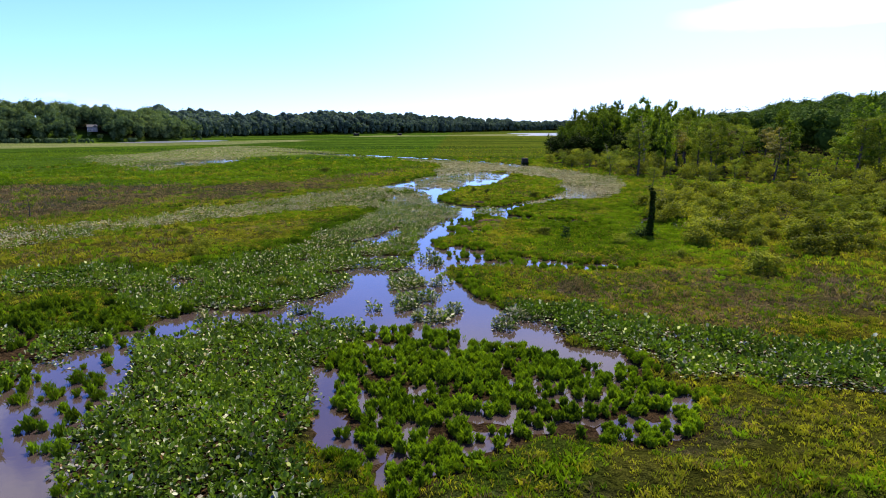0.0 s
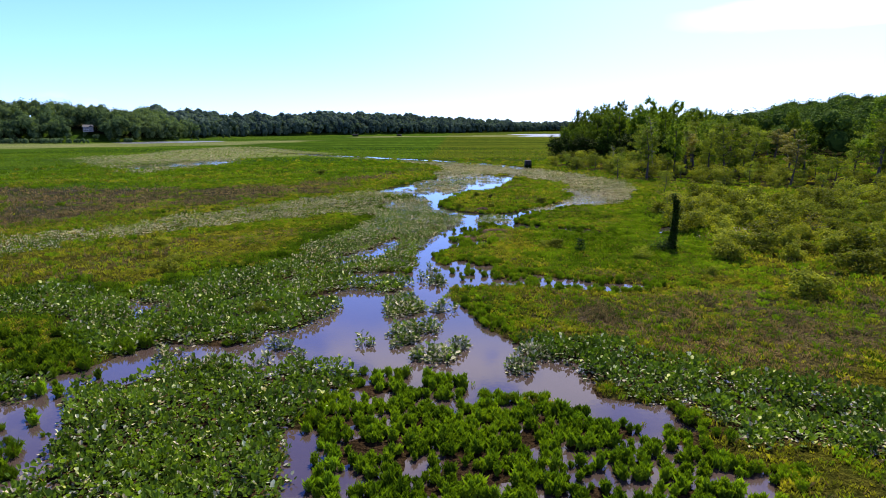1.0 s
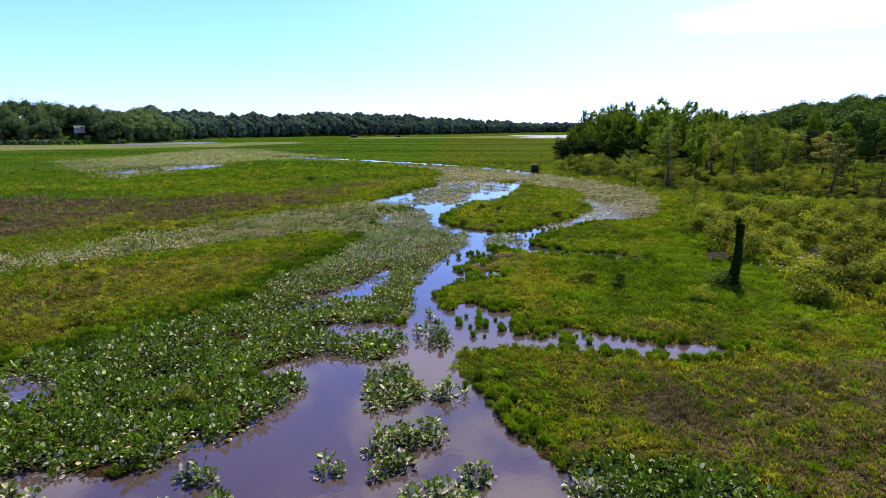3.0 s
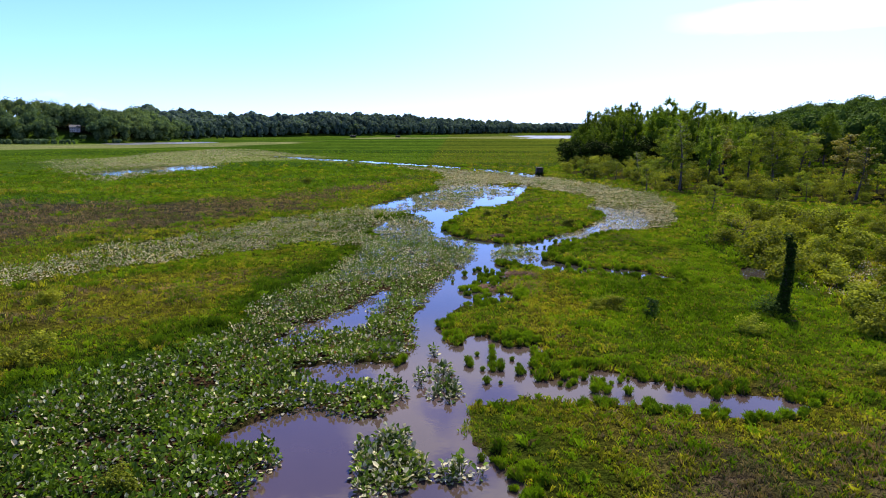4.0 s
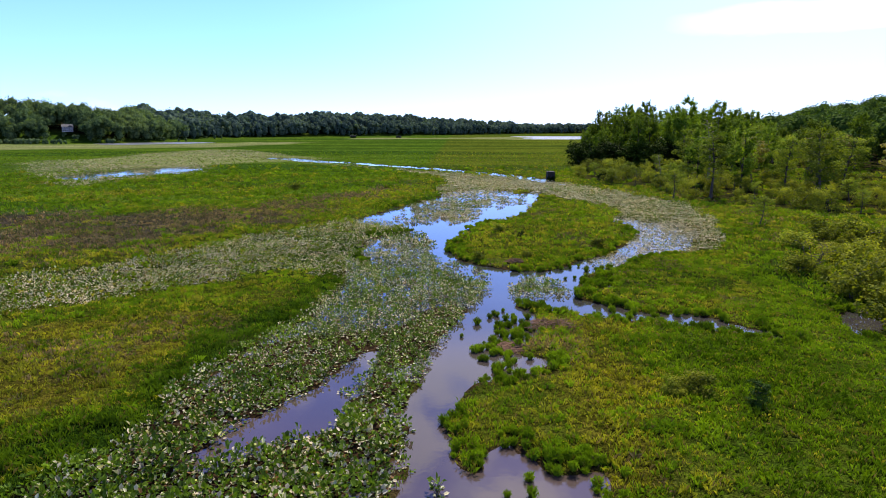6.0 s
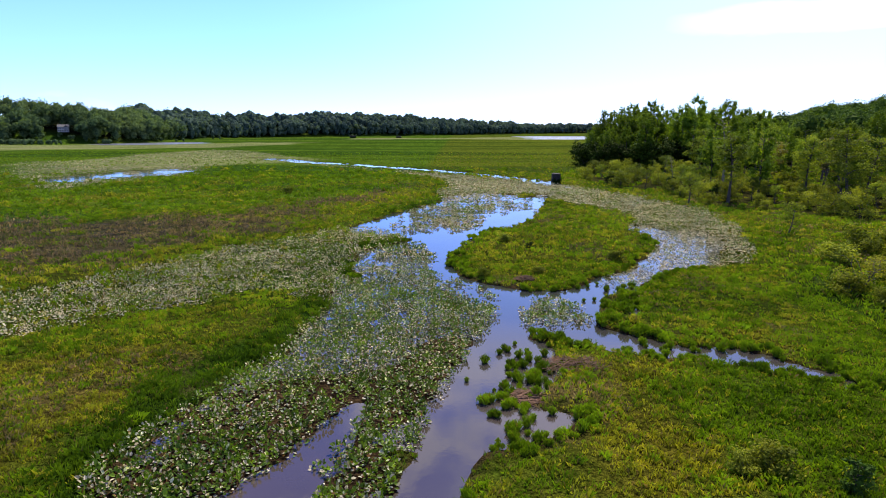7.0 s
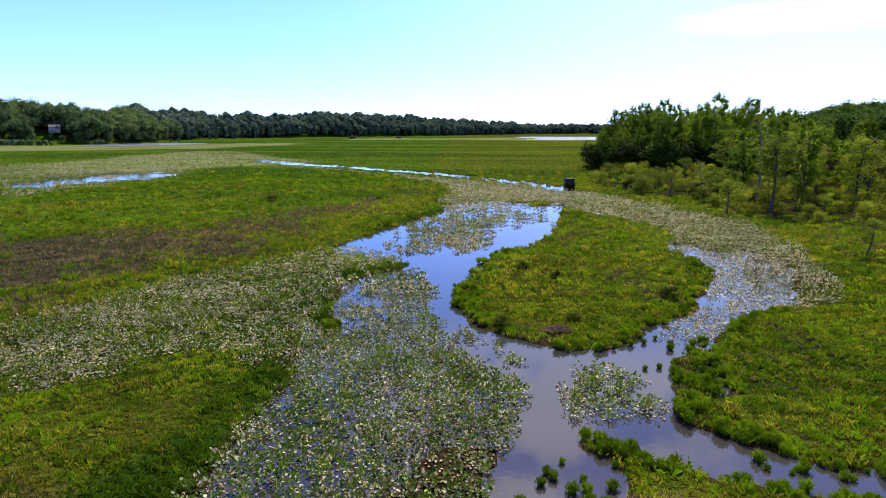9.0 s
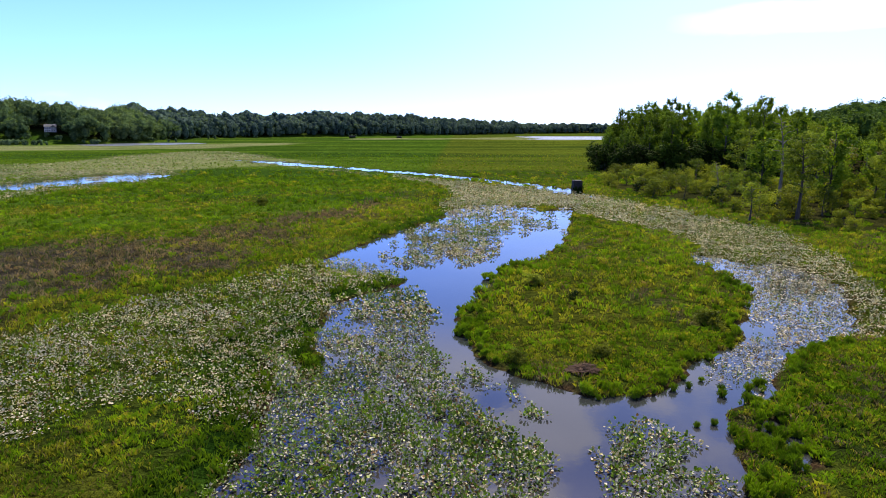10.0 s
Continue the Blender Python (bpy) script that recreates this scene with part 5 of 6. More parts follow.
RAFTS = [(-4.2, 50.2, 1.75, 3.3), (-3.5, 43.8, 1.35, 2.1), (-1.5, 40.1, 1.5, 1.3), (-1.9, 45.1, 0.85, 1.0), (-5.9, 42.3, 0.65, 0.6), (-11.1, 41.5, 0.9, 0.7),
         (0.2, 41.7, 0.7, 1.0), (-1.0, 49.3, 1.0, 0.7), (-1.9, 57.2, 1.0, 1.3), (-17.5, 39.7, 1.0, 0.8), (-14.3, 38.0, 2.4, 1.0), (-11.8, 39.1, 0.75, 0.45),
         (-9.6, 39.6, 0.55, 0.8), (3.2, 38.2, 0.95, 1.1), (4.6, 40.4, 1.2, 1.3), (-2.1, 59.5, 0.9, 0.5), (-3.4, 58.4, 0.25, 0.2), (-2.8, 62.8, 0.3, 0.25)]
for k, (x, y, rx, ry) in enumerate(RAFTS):
    raft(x, y, rx, ry, 200 + k, 0.42)


# ---------------------------------------------------------------- trees and shrubs
def plant(name, seed, tall, radius, low, leaf_count, leaf, mats, label, category, group="", stems=1, limbs=16, bare=0.0, flat=0.8, bush=False, lobe=1.0):
    """A woody plant at the origin: a tapered trunk, its limbs and a crown of leaf sprays round their ends."""
    r_ = rs(seed)
    top = thing(name, 0, 0, 0, label, category, group)
    trunk, arms, ends = [], [], []
    for s_ in range(stems):
        lean = r_.normal(0, 0.05 if stems == 1 else 0.28, 2)
        k = np.linspace(0, 1, 6)
        path = np.stack([lean[0] * tall * k + 0.03 * tall * np.sin(k * 4 + s_), lean[1] * tall * k + 0.03 * tall * np.cos(k * 3.4 + s_) - 0.03 * tall, tall * 0.93 * k - 0.15], 1)
        base = 0.021 * tall / (stems ** 0.4) + 0.02
        trunk.append(tube(path, base * (1.0 - 0.88 * k) + 0.25 * base * np.exp(-k * 14), 6))
        for m_ in range(max(3, limbs // stems)):
            h = low + (1 - low) * (m_ + r_.uniform(0, 1)) / max(3, limbs // stems)
            foot = np.array([np.interp(h, k * 0.93, path[:, c_]) for c_ in range(3)])
            a = m_ * 2.4 + r_.uniform(-0.6, 0.6)
            shape = np.sin(np.pi * np.clip((h - low) / (1.04 - low), 0.08, 1)) ** 0.55 if not bush else 1.0
            span = radius * shape * r_.uniform(0.55, 1.1)
            up = r_.uniform(0.15, 0.6) * span
            t_ = np.linspace(0, 1, 4)
            arm = foot + np.stack([np.cos(a) * span * t_, np.sin(a) * span * t_, up * t_ ** 0.8 + 0.05 * span * np.sin(t_ * 6)], 1)
            arms.append(tube(arm, 0.30 * base * (1 - 0.85 * t_) + 0.008, 3))
            ends += [(arm[-1], span), (arm[2], span), (arm[1] * 0.4 + arm[2] * 0.6 + r_.normal(0, 0.05 * span, 3), span)]
        ends.append((path[-1], radius * 0.6))
    part("trunk", np_mesh("trunk", *merge(trunk + arms), mats[1], True), top)
    keep = [e for e in ends if r_.rand() >= bare]
    if keep and leaf_count:
        # lobes of foliage round the limbs' ends: sprays on the skin of each, facing outwards
        hubs = np.array([e[0] for e in keep]) + r_.normal(0, 0.05 * radius, (len(keep), 3))
        lobes = np.array([max(e[1], 0.35 * radius) for e in keep]) * r_.uniform(0.26, 0.46, len(keep)) * lobe
        weight = lobes ** 2 / np.sum(lobes ** 2)
        pick = r_.choice(len(keep), leaf_count, p=weight)
        out = r_.normal(0, 1, (leaf_count, 3))
        out /= np.linalg.norm(out, axis=1)[:, None]
        ragged = 0.72 + 0.5 * vnoise(out[:, 0] * 2 + pick, out[:, 1] * 2 + out[:, 2] * 3, 0.6, seed % 97)
        at = hubs[pick] + out * np.array([1, 1, flat]) * (lobes[pick] * ragged * r_.uniform(0.35, 1, leaf_count) ** 0.35)[:, None]
        at[:, 2] = np.maximum(at[:, 2], 0.08)
        v, f = sprays(r_, at, out * 0.6 + np.array([0, 0, 0.5]), leaf * r_.uniform(0.6, 1.4, leaf_count))
        part("crown", np_mesh("crown", v, f, mats[0]), top)
    return top


def broadleaf(name, seed, tall, radius, low, leaf_count, leaf, mats, label, category, group="", lobes=30):
    """A tall tree at the origin: a forked trunk whose limbs sweep up into an uneven oval crown of leafy lobes."""
    q = rs(seed)
    top = thing(name, 0, 0, 0, label, category, group)
    k = np.linspace(0, 1, 6)
    lean = q.normal(0, 0.03, 2)
    path = np.stack([lean[0] * tall * k, lean[1] * tall * k, tall * 0.80 * k - 0.2], 1)
    base = 0.014 * tall + 0.03
    wood_, hubs, sizes = [tube(path, base * (1 - 0.8 * k) + 0.3 * base * np.exp(-k * 14), 7)], [], []
    mid_z, half = tall * (1 + low) / 2, tall * (1 - low) / 2
    for m_ in range(lobes):
        a = m_ * 2.4 + q.uniform(-0.5, 0.5)
        up = -0.92 + 1.86 * (m_ + q.uniform(0, 1)) / lobes
        wide = radius * math.sqrt(max(0.05, 1 - abs(up) ** 2.4)) * q.uniform(0.45, 1.0)
        hub = np.array([math.cos(a) * wide + lean[0] * tall, math.sin(a) * wide + lean[1] * tall, mid_z + up * half + q.normal(0, 0.03 * tall)])
        hubs.append(hub)
        sizes.append(radius * q.uniform(0.24, 0.40) * (1.0 if up < 0.55 else 0.72))
        if m_ % 2 == 0:
            foot_z = max(low * tall * 0.7, hub[2] - wide * q.uniform(0.9, 1.5))
            foot = np.array([np.interp(foot_z, path[:, 2], path[:, c_]) for c_ in range(3)])
            elbow = foot * 0.45 + hub * 0.55 + (0, 0, -0.08 * wide)
            wood_.append(tube([foot, elbow, hub], [0.32 * base, 0.2 * base, 0.05 * base], 4))
    for _ in range(5):      # twigs that stand out over the crown
        a = q.uniform(0, 6.28)
        hubs.append(np.array([math.cos(a) * 0.35 * radius, math.sin(a) * 0.35 * radius, tall * q.uniform(0.93, 1.02)]) + (lean[0] * tall, lean[1] * tall, 0))
        sizes.append(radius * q.uniform(0.12, 0.2))
    part("trunk", np_mesh("trunk", *merge(wood_), mats[1], True), top)
    hubs, sizes = np.array(hubs), np.array(sizes)
    # leafy twigs that fan up and out from each lobe's heart
    fan = 9
    hub_of = np.repeat(np.arange(len(hubs)), fan)
    way = hubs[hub_of] - np.array([lean[0] * tall, lean[1] * tall, mid_z - 0.2 * half])
    way = way / (np.linalg.norm(way, axis=1)[:, None] + 1e-6) * 0.7 + (0, 0, 0.35) + q.normal(0, 0.75, way.shape)
    way *= (sizes[hub_of] * q.uniform(0.8, 1.7, len(hub_of)))[:, None] / (np.linalg.norm(way, axis=1)[:, None] + 1e-6)
    pick = q.choice(len(hub_of), leaf_count, p=sizes[hub_of] ** 2 / np.sum(sizes[hub_of] ** 2))
    along = q.uniform(0.05, 1.0, leaf_count) ** 0.7
    loose = sizes[hub_of][pick] * (0.34 - 0.20 * along)
    at = hubs[hub_of][pick] + way[pick] * along[:, None] + q.normal(0, 1, (leaf_count, 3)) * loose[:, None]
    out = way[pick] / (np.linalg.norm(way[pick], axis=1)[:, None] + 1e-6) * 0.5 + (0, 0, 0.6)
    skin = sprays(q, at, out, leaf * q.uniform(0.55, 1.35, leaf_count), 0.7, 0.14, 0.45)
    few = leaf_count // 6       # coarse large sprays added inside the crown to block light and darken it
    pick = q.choice(len(hubs), few, p=sizes ** 2 / np.sum(sizes ** 2))
    axis = np.array([lean[0] * tall, lean[1] * tall, 0])
    heart = hubs[pick] + q.normal(0, 0.32, (few, 3)) * sizes[pick][:, None]
    heart[:, :2] += (axis[:2] - heart[:, :2]) * (q.uniform(0.0, 0.55, few) * (heart[:, 2] < 0.85 * tall))[:, None]
    heart[:, 2] -= 0.15 * radius
    inner = sprays(q, heart, q.normal(0, 1, (few, 3)), leaf * q.uniform(1.6, 2.8, few), 0.8, 0.2, 0.1)
    part("crown", np_mesh("crown", *merge([skin, inner]), mats[0]), top)
    return top


GROVE = (M_TREE, M_BARK)
CYP = (M_CYPRESS, M_BARK)
BIG = "tall broad-leaved tree with a dense dark green crown"
SLIM = "slender yellow-green swamp tree with a thin open crown"
SMALL = "young swamp tree with light green leaves and a bare stem"
MASTERS = {
    "big": [broadleaf("broadleaf_tree", 300 + k, 26 + k % 3, 5.2 + 0.5 * (k % 2), 0.19, 7000, 0.46, GROVE, BIG, "tree", "trees of the grove", 34) for k in range(5)],
    "slim": [plant("swamp_tree", 320 + k, 14.5, 3.0 + 0.3 * k, 0.26, 3600, 0.32, CYP, SLIM, "tree", "trees of the swamp wood", limbs=22, flat=0.6, lobe=1.12) for k in range(4)],
    "mid": [broadleaf("swamp_tree", 330 + k, 16.0, 3.4, 0.24, 3600, 0.34, GROVE, "mid-green swamp tree with a narrow crown", "tree", "trees of the swamp wood", 26) for k in range(3)],
    "rust": [plant("swamp_tree", 338, 12.5, 3.0, 0.3, 2400, 0.34, (M_RUSTY, M_BARK), "rust-tinged yellow swamp tree with an open crown", "tree", "trees of the swamp wood", limbs=22, flat=0.5)],
    "bare": [plant("dead_tree", 340 + k, 13.5, 2.4, 0.35, 160, 0.4, (M_CYPRESS, M_BARK_PALE), "half-dead tree with bare grey limbs", "tree", "trees of the swamp wood", limbs=18, bare=0.5) for k in range(2)],
    "young": [plant("young_tree", 350 + k, 5.0, 1.7, 0.3, 1300, 0.19, CYP, SMALL, "tree", "young trees at the wood's edge", limbs=14, flat=0.7) for k in range(3)],
    "willow": [plant("willow_shrub", 360 + k, 2.9, 1.6, 0.06, 1900, 0.20, (M_SHRUB, M_BARK), "rounded yellow-green willow shrub", "shrub", "shrubs before the wood", stems=4, limbs=18, bush=True, lobe=1.2) for k in range(4)],
    "under": [plant("understory_bush", 395 + k, 5.4, 3.2, 0.02, 1300, 0.52, (M_UNDER_SHADE, M_BARK), "dense bush under the trees, shade put into its leaf colour", "shrub", "bushes under the grove", stems=3, limbs=21, bush=True) for k in range(2)],
    "low": [plant("marsh_shrub", 370 + k, 1.1, 1.0, 0.05, 1500, 0.16, (M_SHRUB, M_BARK), "low yellow-green marsh shrub", "shrub", "low shrubs on the marsh", stems=4, limbs=16, bush=True, lobe=1.35) for k in range(4)],
    "dark": [plant("marsh_shrub", 380 + k, 1.35, 0.42, 0.04, 700, 0.13, (M_VINE, M_BARK), "small dark green bush on the marsh", "shrub", "dark bushes on the marsh", stems=1, limbs=16, bush=True, lobe=1.3) for k in range(2)],
    "twiggy": [plant("bare_shrub", 390 + k, 1.7, 1.2, 0.05, 420, 0.12, (M_SERE, M_BARK), "thin twiggy shrub with few leaves", "shrub", "twiggy shrubs on the marsh", stems=5, limbs=25, bush=True, bare=0.3) for k in range(2)],
}
used = set()
pr = rs(81)


def set_plant(kind, x, y, size=1.0, which=None, turn=None, sink=0.0):
    pool = MASTERS[kind]
    k = pr.randint(len(pool)) if which is None else which
    m = pose(x, y, float(height(np.array([x], float), np.array([y], float))[0]) - sink, 0, 0, pr.uniform(0, 360) if turn is None else turn) @ Matrix.Scale(size, 4)
    if (kind, k) in used:
        return copy_thing(pool[k], m)
    used.add((kind, k))
    pool[k].matrix_basis = m
    return pool[k]


def spread(name, gap, tries, lo=0.0, seed=0):
    """Places inside an outline, no two nearer than gap."""
    c_ = CURVES[name]
    q = rs(seed)
    xs, ys = q.uniform(c_[:, 0].min(), c_[:, 0].max(), tries), q.uniform(c_[:, 1].min(), c_[:, 1].max(), tries)
    ok = depth_in(name, xs, ys) > lo
    got = []
    for x_, y_ in zip(xs[ok], ys[ok]):
        if all((x_ - a) ** 2 + (y_ - b_) ** 2 > gap * gap for a, b_ in got):
            got.append((x_, y_))
    return got


for x, y in spread("grove", 6.6, 900, seed=5):
    if depth_in("grove", np.array([x]), np.array([y]))[0] > 24:
        continue
    set_plant("big", x, y, pr.uniform(0.78, 1.0) * float(np.interp(x, [50, 62, 76, 90, 110], [0.64, 0.84, 1.12, 1.10, 0.95])))
for x, y in spread("woods", 8.2, 1400, seed=6):
    if y > 300 or depth_in("woods", np.array([x]), np.array([y]))[0] > 30 or x > 0.8 * y + 12 or depth_in("grove", np.array([x]), np.array([y]))[0] > -1:
        continue
    back = x > 125 or y > 230
    kind = ("mid", "big", "mid", "slim", "bare")[pr.randint(5)] if back else ("slim", "mid", "slim", "bare", "mid", "slim", "rust", "mid")[pr.randint(8)]
    set_plant(kind, x, y, pr.uniform(0.8, 1.14) * (0.74 if kind == "big" else 1.0))
for x, y in spread("thicket", 4.9, 2600, seed=7):
    u = pr.rand()
    set_plant("willow" if u < 0.72 else ("young" if u < 0.93 else "dark"), x, y, pr.uniform(0.65, 1.25) * (1.5 if u > 0.93 else 1.0))
for x, y in spread("shrubby", 3.2, 2200, seed=8):
    u = pr.rand()
    set_plant("low" if u < 0.87 else ("twiggy" if u < 0.89 else "willow"), x, y, pr.uniform(0.7, 1.5) * (0.6 if u > 0.9 else 1.0))
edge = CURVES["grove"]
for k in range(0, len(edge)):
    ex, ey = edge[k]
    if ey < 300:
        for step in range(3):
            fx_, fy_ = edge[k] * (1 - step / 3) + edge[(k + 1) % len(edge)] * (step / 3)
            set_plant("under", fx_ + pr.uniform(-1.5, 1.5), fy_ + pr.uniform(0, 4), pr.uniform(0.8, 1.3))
# single plants that stand apart
set_plant("slim", 49.3, 162.5, 1.04, 0, 20)
set_plant("mid", 98.0, 147.0, 1.25, 0, 40)
set_plant("mid", 104.0, 152.0, 1.1, 1, 140)
set_plant("rust", 78.0, 175.0, 1.0)
set_plant("bare", 47.0, 186.0, 0.55, 0, 0)
set_plant("dark", 46.2, 185.5, 1.7)
set_plant("young", 42.0, 128.0, 0.95, 0, 0)
set_plant("young", 41.3, 161.0, 1.05, 1, 0)
set_plant("willow", 55.0, 174.0, 1.2)
set_plant("dark", 13.2, 70.0, 0.68, 0)
set_plant("low", 10.9, 71.6, 0.72, 0)
set_plant("low", 9.6, 71.2, 0.6, 1)
set_plant("dark", 6.1, 116.5, 0.5, 1)
set_plant("low", 28.0, 53.0, 1.25, 0)
set_plant("low", 34.0, 66.0, 1.2, 1)
set_plant("young", -64.6, 87.5, 0.80, 1)
set_plant("low", -39.0, 177.5, 0.9, 2)
set_plant("low", 27.6, 66.5, 1.3, 2)
set_plant("low", -27.0, 60.0, 0.8, 3)
for x, y in ((-14, 47), (-33, 73), (22, 60), (31, 58), (19, 66), (37, 72), (6, 105), (14, 112), (3, 121), (1, 104.5)):
    set_plant("low", x + pr.uniform(-1, 1), y + pr.uniform(-1, 1), pr.uniform(0.45, 0.75))
for group in MASTERS.values():
    for k, ob in enumerate(group):
        if all(ob is not o for o in [MASTERS[a][b_] for a, b_ in used]):
            ob.location = (140 + 7 * k, 210 + 5 * k, float(height(np.array([140.0]), np.array([210.0]))[0]))

# the vine-covered snag
snag = thing("vine_covered_snag", 23.6, 71.2, 0.1, "dead tree stump wrapped in dark green vines, bushy at its foot", "tree stump")
k = np.linspace(0, 1, 9)
path = np.stack([0.25 * k + 0.05 * np.sin(k * 5), 0.1 * np.sin(k * 4), 5.5 * k - 0.2], 1)
part("trunk", np_mesh("trunk", *tube(path, 0.16 - 0.05 * k + 0.20 * np.exp(-k * 9), 10), M_BARK, True), snag)
fork = np.array([(0.22, 0, 5.0), (0.12, 0, 5.4), (-0.08, 0, 5.75), (-0.12, 0, 5.95)])
part("broken_limb", np_mesh("broken_limb", *tube(fork, [0.10, 0.08, 0.06, 0.03], 7), M_BARK, True), snag, "short broken limb at the top")
vr = rs(91)
cnt = 4200
h = vr.uniform(0, 1, cnt) ** 1.2
a = vr.uniform(0, 2 * np.pi, cnt)
rad = (0.15 + 0.22 * vnoise(h * 9 + a, a, 0.8, 92) + 0.42 * np.exp(-h * 4.0)) * vr.uniform(0.6, 1.1, cnt)
vine = np.stack([np.interp(h, k, path[:, 0]) + np.cos(a) * rad - 0.2 * np.exp(-h * 5), np.sin(a) * rad, h * 5.5 + 0.05], 1)
over = fork[vr.randint(1, 4, 360)] + vr.normal(0, 0.17, (360, 3))
skirt = np.stack([-0.75 + vr.normal(0, 0.75, 1500), vr.normal(0, 0.6, 1500), np.abs(vr.normal(0, 0.6, 1500)) + 0.05], 1)
at = np.concatenate([vine, over, skirt])
part("vines", np_mesh("vines", *leaves(vr, at, vr.uniform(0.11, 0.22, len(at)), vr.uniform(-0.8, 0.6, len(at)), 0.8, 0.1), M_VINE), snag, "dark green climbing vines")

# ---------------------------------------------------------------- hunting blinds
def blind(x, y, wide, deep, tall, turn, label):
    ob = thing("hunting_blind", x, y, 0, label, "hunting blind", "blinds on the marsh", turn=turn)
    post = np_mesh("post", *tube([(0, 0, -0.6), (0, 0, 0.5), (0, 0, tall * 0.95)], [0.09, 0.085, 0.08], 8), M_BLIND, True)
    for sx in (-1, 1):
        for sy in (-1, 1):
            part("post", post, ob).location = (sx * (wide / 2 - 0.1), sy * (deep / 2 - 0.1), 0)
    part("floor", np_mesh("floor", *box(0, 0, 0.55, wide, deep, 0.1), M_BLIND), ob)
    cnt_ = max(6, int(wide / 0.24))
    q = rs(int(abs(x)) + 3)
    slat = np_mesh("slat", *box(0, 0, 0, wide / cnt_ * 0.93, 0.03, tall - 0.75), M_BLIND)
    for side in (-1, 1):
        for m_ in range(cnt_):
            s_ = part("slat", slat, ob)
            s_.location = (-wide / 2 + (m_ + 0.5) * wide / cnt_, side * deep / 2, 0.6 + (tall - 0.75) / 2 + q.uniform(-0.07, 0.1))
    side_mesh = np_mesh("side_panel", *box(0, 0, 0, 0.04, deep - 0.06, tall - 0.8), M_BLIND)
    for side in (-1, 1):
        part("side_panel", side_mesh, ob).location = (side * wide / 2, 0, 0.6 + (tall - 0.8) / 2)
    roof = part("roof", np_mesh("roof", *box(0, 0, 0, wide * 1.06, deep * 0.6, 0.07), M_BLIND), ob)
    roof.matrix_basis = pose(0, deep * 0.2, tall - 0.1, 8)
    pole = np_mesh("pole", *tube([(0, 0, 0), (0.02, 0, 0.5), (0.03, 0, 1.0)], [0.035, 0.03, 0.015], 6), M_BLIND)
    part("pole", pole, ob).matrix_basis = pose(-wide * 0.2, 0, tall - 0.3, 0, -50, 0) @ Matrix.Scale(wide * 0.6, 4)
    cnt_ = int(70 * wide)
    for side in (-1, 1):
      bx_ = np.stack([q.uniform(-wide * 0.55, wide * 0.55, cnt_), np.full(cnt_, side * deep * 0.54), np.full(cnt_, 0.0)], 1)
      part("brush", np_mesh("brush", *blades(q, bx_, q.uniform(0.4, 0.9, cnt_) * tall * 0.75, np.full(cnt_, 0.06), 0.25), M_VINE), ob, "cut brush leaned on the walls")


blind(23.3, 203.5, 1.9, 1.8, 2.8, 6, "dark boarded hunting blind on posts at the creek's edge")
blind(-155.0, 925.0, 8.0, 3.5, 3.4, 15, "long low brush-covered hunting blind in the far marsh")
blind(-89.0, 936.0, 6.5, 3.2, 3.0, -10, "low brush-covered hunting blind in the far marsh")

# ---------------------------------------------------------------- house on the far bank
HX, HY = -362.0, 592.0
hz = float(height(np.array([HX]), np.array([HY]))[0]) + 3.5
house = thing("house", HX, HY, hz, "pale grey two-storey house with white porch among the trees", "house", turn=28, size=0.72)


def prism(wide, deep, base, ridge, over=0.5):
    """A gabled roof, its ridge along x, with some thickness."""
    a_, d_ = wide / 2 + over, deep / 2 + over
    v = np.array([(-a_, -d_, base), (a_, -d_, base), (a_, d_, base), (-a_, d_, base), (-a_, 0, ridge), (a_, 0, ridge),
                  (-a_, -d_, base - .25), (a_, -d_, base - .25), (a_, d_, base - .25), (-a_, d_, base - .25)], float)
    return v, np.array([(0, 1, 5, 4), (2, 3, 4, 5), (0, 4, 3, 3), (1, 2, 5, 5), (6, 7, 1, 0), (8, 9, 3, 2), (7, 8, 2, 1), (9, 6, 0, 3), (9, 8, 7, 6)])


def tri_mesh(name, vf, mat):
    v, f = vf
    me = bpy.data.meshes.new(name)
    me.from_pydata([tuple(map(float, p_)) for p_ in v], [], [tuple(dict.fromkeys(map(int, q))) for q in f])
    me.materials.append(mat)
    return me


part("wall", np_mesh("wall", *merge([box(0, 0, 3.2, 12, 8, 6.6), box(3.6, -4.4, 3.2, 4.6, 3.0, 6.6)]), M_SIDING), house)
part("roof", tri_mesh("roof", prism(12, 8, 6.6, 9.6), M_ROOF), house)
gable = part("roof", tri_mesh("roof", prism(6.4, 4.6, 6.6, 8.9, 0.35), M_ROOF), house)
gable.matrix_basis = pose(3.6, -3.6, 0.02, 0, 0, 90)
part("porch_roof", np_mesh("porch_roof", *box(-2.6, -5.0, 3.3, 7.0, 2.2, 0.25), M_TRIM), house, "white porch roof")
part("deck", np_mesh("deck", *box(-2.6, -5.0, 0.5, 7.0, 2.2, 0.3), M_TRIM), house)
col = np_mesh("column", *box(0, 0, 0, 0.28, 0.28, 2.6), M_TRIM)
for k in range(4):
    part("column", col, house, "white porch column").location = (-5.8 + 2.15 * k, -5.95, 1.9)
part("chimney", np_mesh("chimney", *box(-3.5, 1.0, 8.6, 0.9, 0.9, 3.2), M_ROOF), house)
w_frame, w_pane = np_mesh("window", *box(0, 0, 0, 1.3, 0.10, 1.7), M_TRIM), np_mesh("pane", *box(0, -0.06, 0, 1.05, 0.04, 1.45), M_PANE)
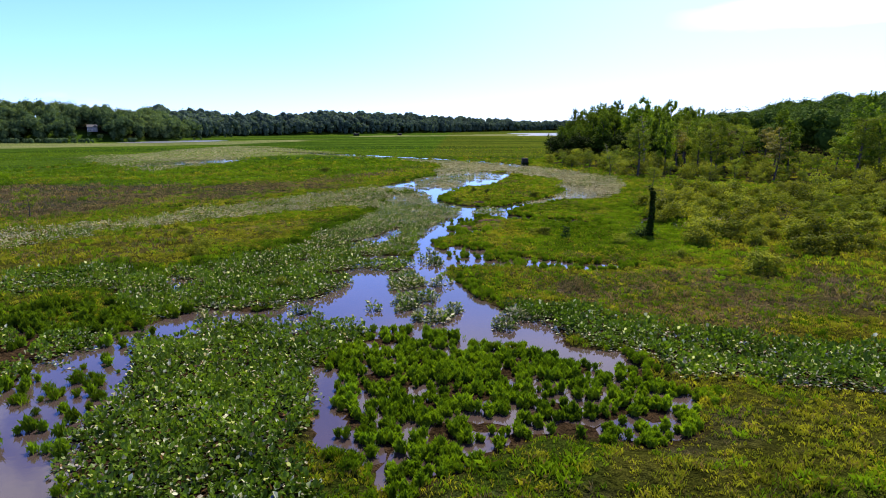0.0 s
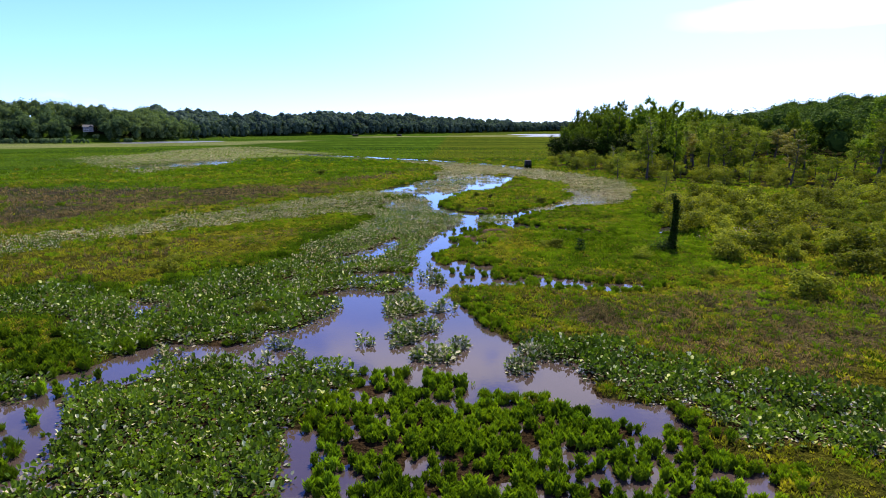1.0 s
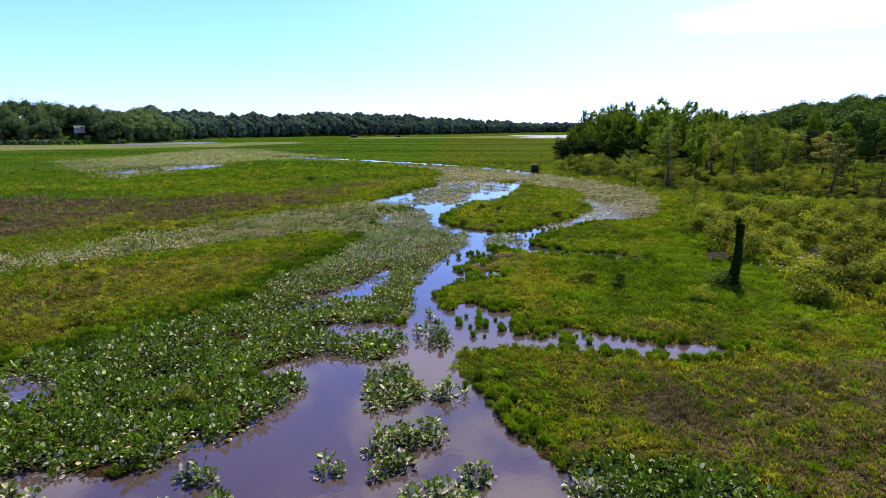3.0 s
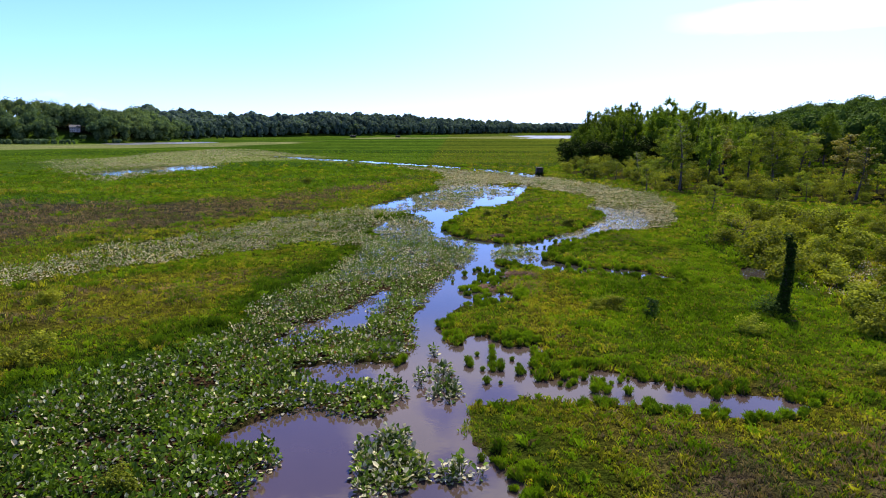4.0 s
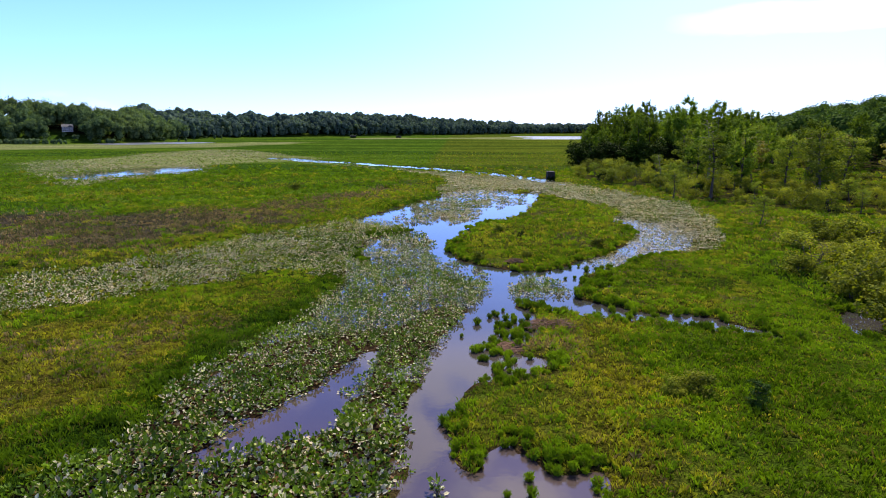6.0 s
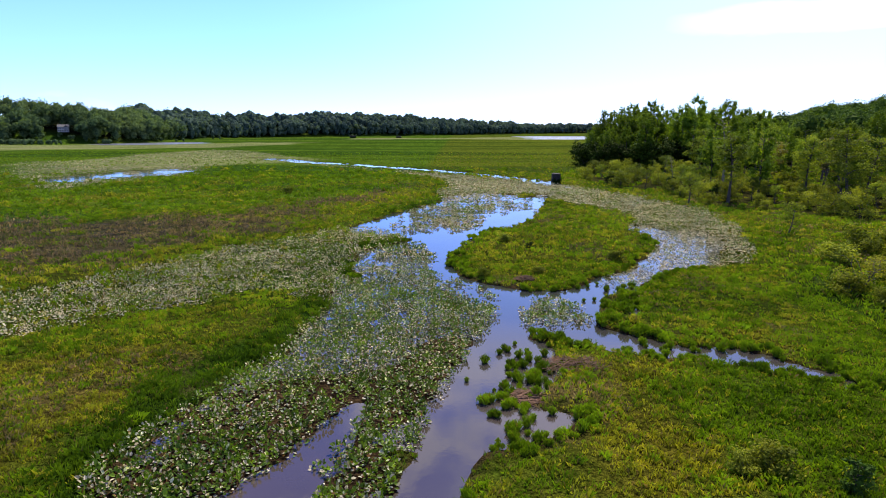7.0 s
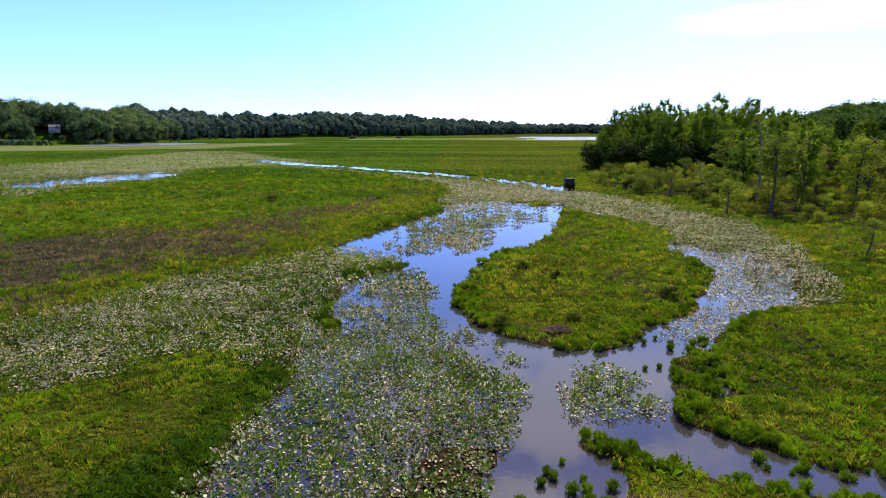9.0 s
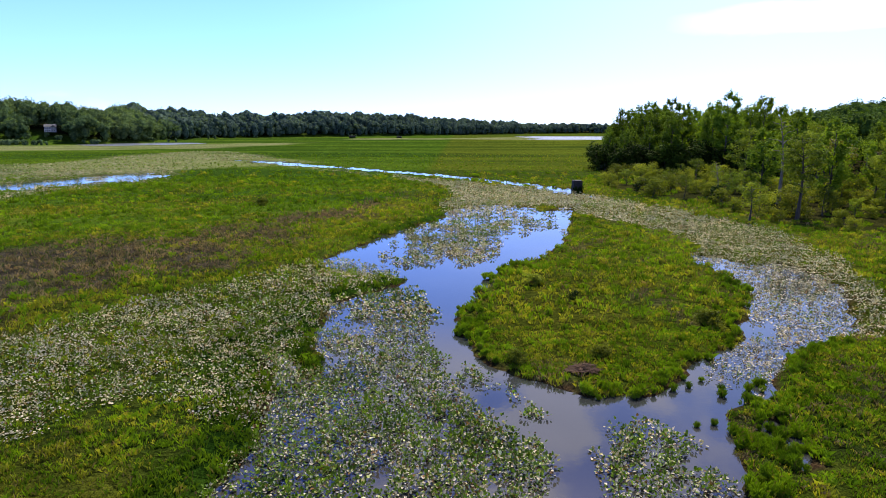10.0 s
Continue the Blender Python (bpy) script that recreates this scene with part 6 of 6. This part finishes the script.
for wx_, wy_, wz_ in ((-4.6, -4.02, 5.0), (-2.6, -4.02, 5.0), (-0.6, -4.02, 5.0), (-4.6, -4.02, 2.0), (-0.6, -4.02, 2.0), (2.7, -5.92, 5.0), (4.5, -5.92, 5.0), (2.7, -5.92, 2.0), (4.5, -5.92, 2.0)):
    win = part("window", w_frame, house)
    win.location = (wx_, wy_, wz_)
    part("pane", w_pane, win)
part("door", np_mesh("door", *box(-2.6, -4.03, 1.75, 1.1, 0.1, 2.2), M_ROOF), house)


# ---------------------------------------------------------------- far woods
def wood(name, seed, places, tall, label, mat=None, cards=34, leaf=2.2, core_size=0.60):
    """A far wood: crowns of many leaf sprays over lumpy cores, in one mesh."""
    q = rs(seed)
    x_, y_ = np.array([p_[0] for p_ in places]), np.array([p_[1] for p_ in places])
    z_ = height(x_, y_)
    vs, fs, k_ = [], [], 0
    ico = bmesh.new()
    bmesh.ops.create_icosphere(ico, subdivisions=2, radius=1.0)
    iv, itri = np.array([v.co[:] for v in ico.verts]), np.array([[v.index for v in f.verts] for f in ico.faces])
    ico.free()
    for n_ in range(len(x_)):
        h_ = tall * q.uniform(0.65, 1.15) * (0.85 + 0.3 * vnoise(x_[n_], y_[n_], 45, 61))
        rad_ = h_ * q.uniform(0.32, 0.46)
        mid = np.array([x_[n_], y_[n_], z_[n_] + h_ * 0.53])
        turn_ = q.uniform(0, 6.28)
        for m_, (up_, out_, big_) in enumerate(((0.72, 0.10, 0.92), (0.64, 0.58, 0.78), (0.60, 0.60, 0.80), (0.62, 0.58, 0.78), (0.34, 0.40, 1.05))):
            a_ = turn_ + m_ * 2.1 + q.uniform(-0.4, 0.4)
            lump = 0.72 + 0.5 * vnoise(iv[:, 0] * 2 + n_, iv[:, 1] * 2 + iv[:, 2] * 2, 0.5, n_ % 50)
            hub_ = np.array([x_[n_] + np.cos(a_) * rad_ * out_, y_[n_] + np.sin(a_) * rad_ * out_, z_[n_] + h_ * up_])
            core = iv * lump[:, None] * np.array([1, 1, 1.05 if up_ > 0.4 else 1.3]) * rad_ * big_ * core_size + hub_
            vs.append(core)
            fs.append(itri + k_)
            k_ += len(core)
            dirs = q.normal(0, 1, (cards, 3))
            dirs[:, 2] = dirs[:, 2] * 0.9 + 0.35
            dirs /= np.linalg.norm(dirs, axis=1)[:, None]
            at_ = hub_ + dirs * np.array([1, 1, 1.05 if up_ > 0.4 else 1.3]) * rad_ * big_ * q.uniform(0.36, 0.68, cards)[:, None]
            v_, f_ = sprays(q, at_, dirs, leaf * q.uniform(0.6, 1.3, cards), 0.8, 0.2, 0.22)
            vs.append(v_)
            fs.append(f_ + k_)
            k_ += len(v_)
    return link_stuff(name, np_mesh(name, np.concatenate(vs), np.concatenate(fs), mat or M_FAR_HAZY), label, "woods")


fr = rs(95)
far_places = []
seg = np.linalg.norm(np.diff(SHORE, axis=0), axis=1)
for s_, (a_, b_) in enumerate(zip(SHORE[:-1], SHORE[1:])):
    ahead = (b_ - a_) / seg[s_]
    side = np.array([-ahead[1], ahead[0]])
    gap = 7.0 if a_[1] < 1300 else 9.0
    for row in range(4):
        for t_ in np.arange(0, seg[s_], gap):
            c_ = a_ + ahead * (t_ + fr.uniform(-4, 4)) + side * (6 + row * 15 + fr.uniform(-5, 5) + 10 * (vnoise(t_, s_ * 50.0, 60, 96) - 0.5))
            if (c_[0] - HX) ** 2 + (c_[1] - HY) ** 2 < 15 ** 2 or (abs(c_[0] - HX * (c_[1] / HY)) < 14 and c_[1] < HY):
                continue
            far_places.append(c_)
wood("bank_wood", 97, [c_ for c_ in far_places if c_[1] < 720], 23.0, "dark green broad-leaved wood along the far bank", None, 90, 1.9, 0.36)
wood("far_wood", 96, [c_ for c_ in far_places if c_[1] >= 720], 25.0, "distant wood beyond the marsh, blue haze put into its leaf colour", M_DISTANT_HAZE, 24, 3.2, 0.50)
hill = []
for _ in range(2600):
    c_ = np.array([fr.uniform(118, 430), fr.uniform(235, 560)])
    if c_[0] < 0.85 * c_[1] + 40 and c_[0] > 0.40 * c_[1] and all((c_[0] - e[0]) ** 2 + (c_[1] - e[1]) ** 2 > 100 for e in hill):
        hill.append(c_)
wood("hillside_wood", 98, hill, 19.0, "dense green wood on the hillside", M_HILL, 120, 1.2, 0.36)
bank = [c_ for c_ in [np.array([HX + fr.normal(0, 55), 545 + fr.uniform(-8, 10)]) for _ in range(110)] if c_[0] < -335]
bank += [s_ + np.array([0, 12]) + np.array([fr.uniform(-25, 25), fr.uniform(-3, 3)]) for s_ in SHORE[2:8] for _ in range(9)]
wood("bank_bushes", 99, bank, 4.5, "dark bushes along the far waterline", M_FAR_HAZY, 8, 1.2)
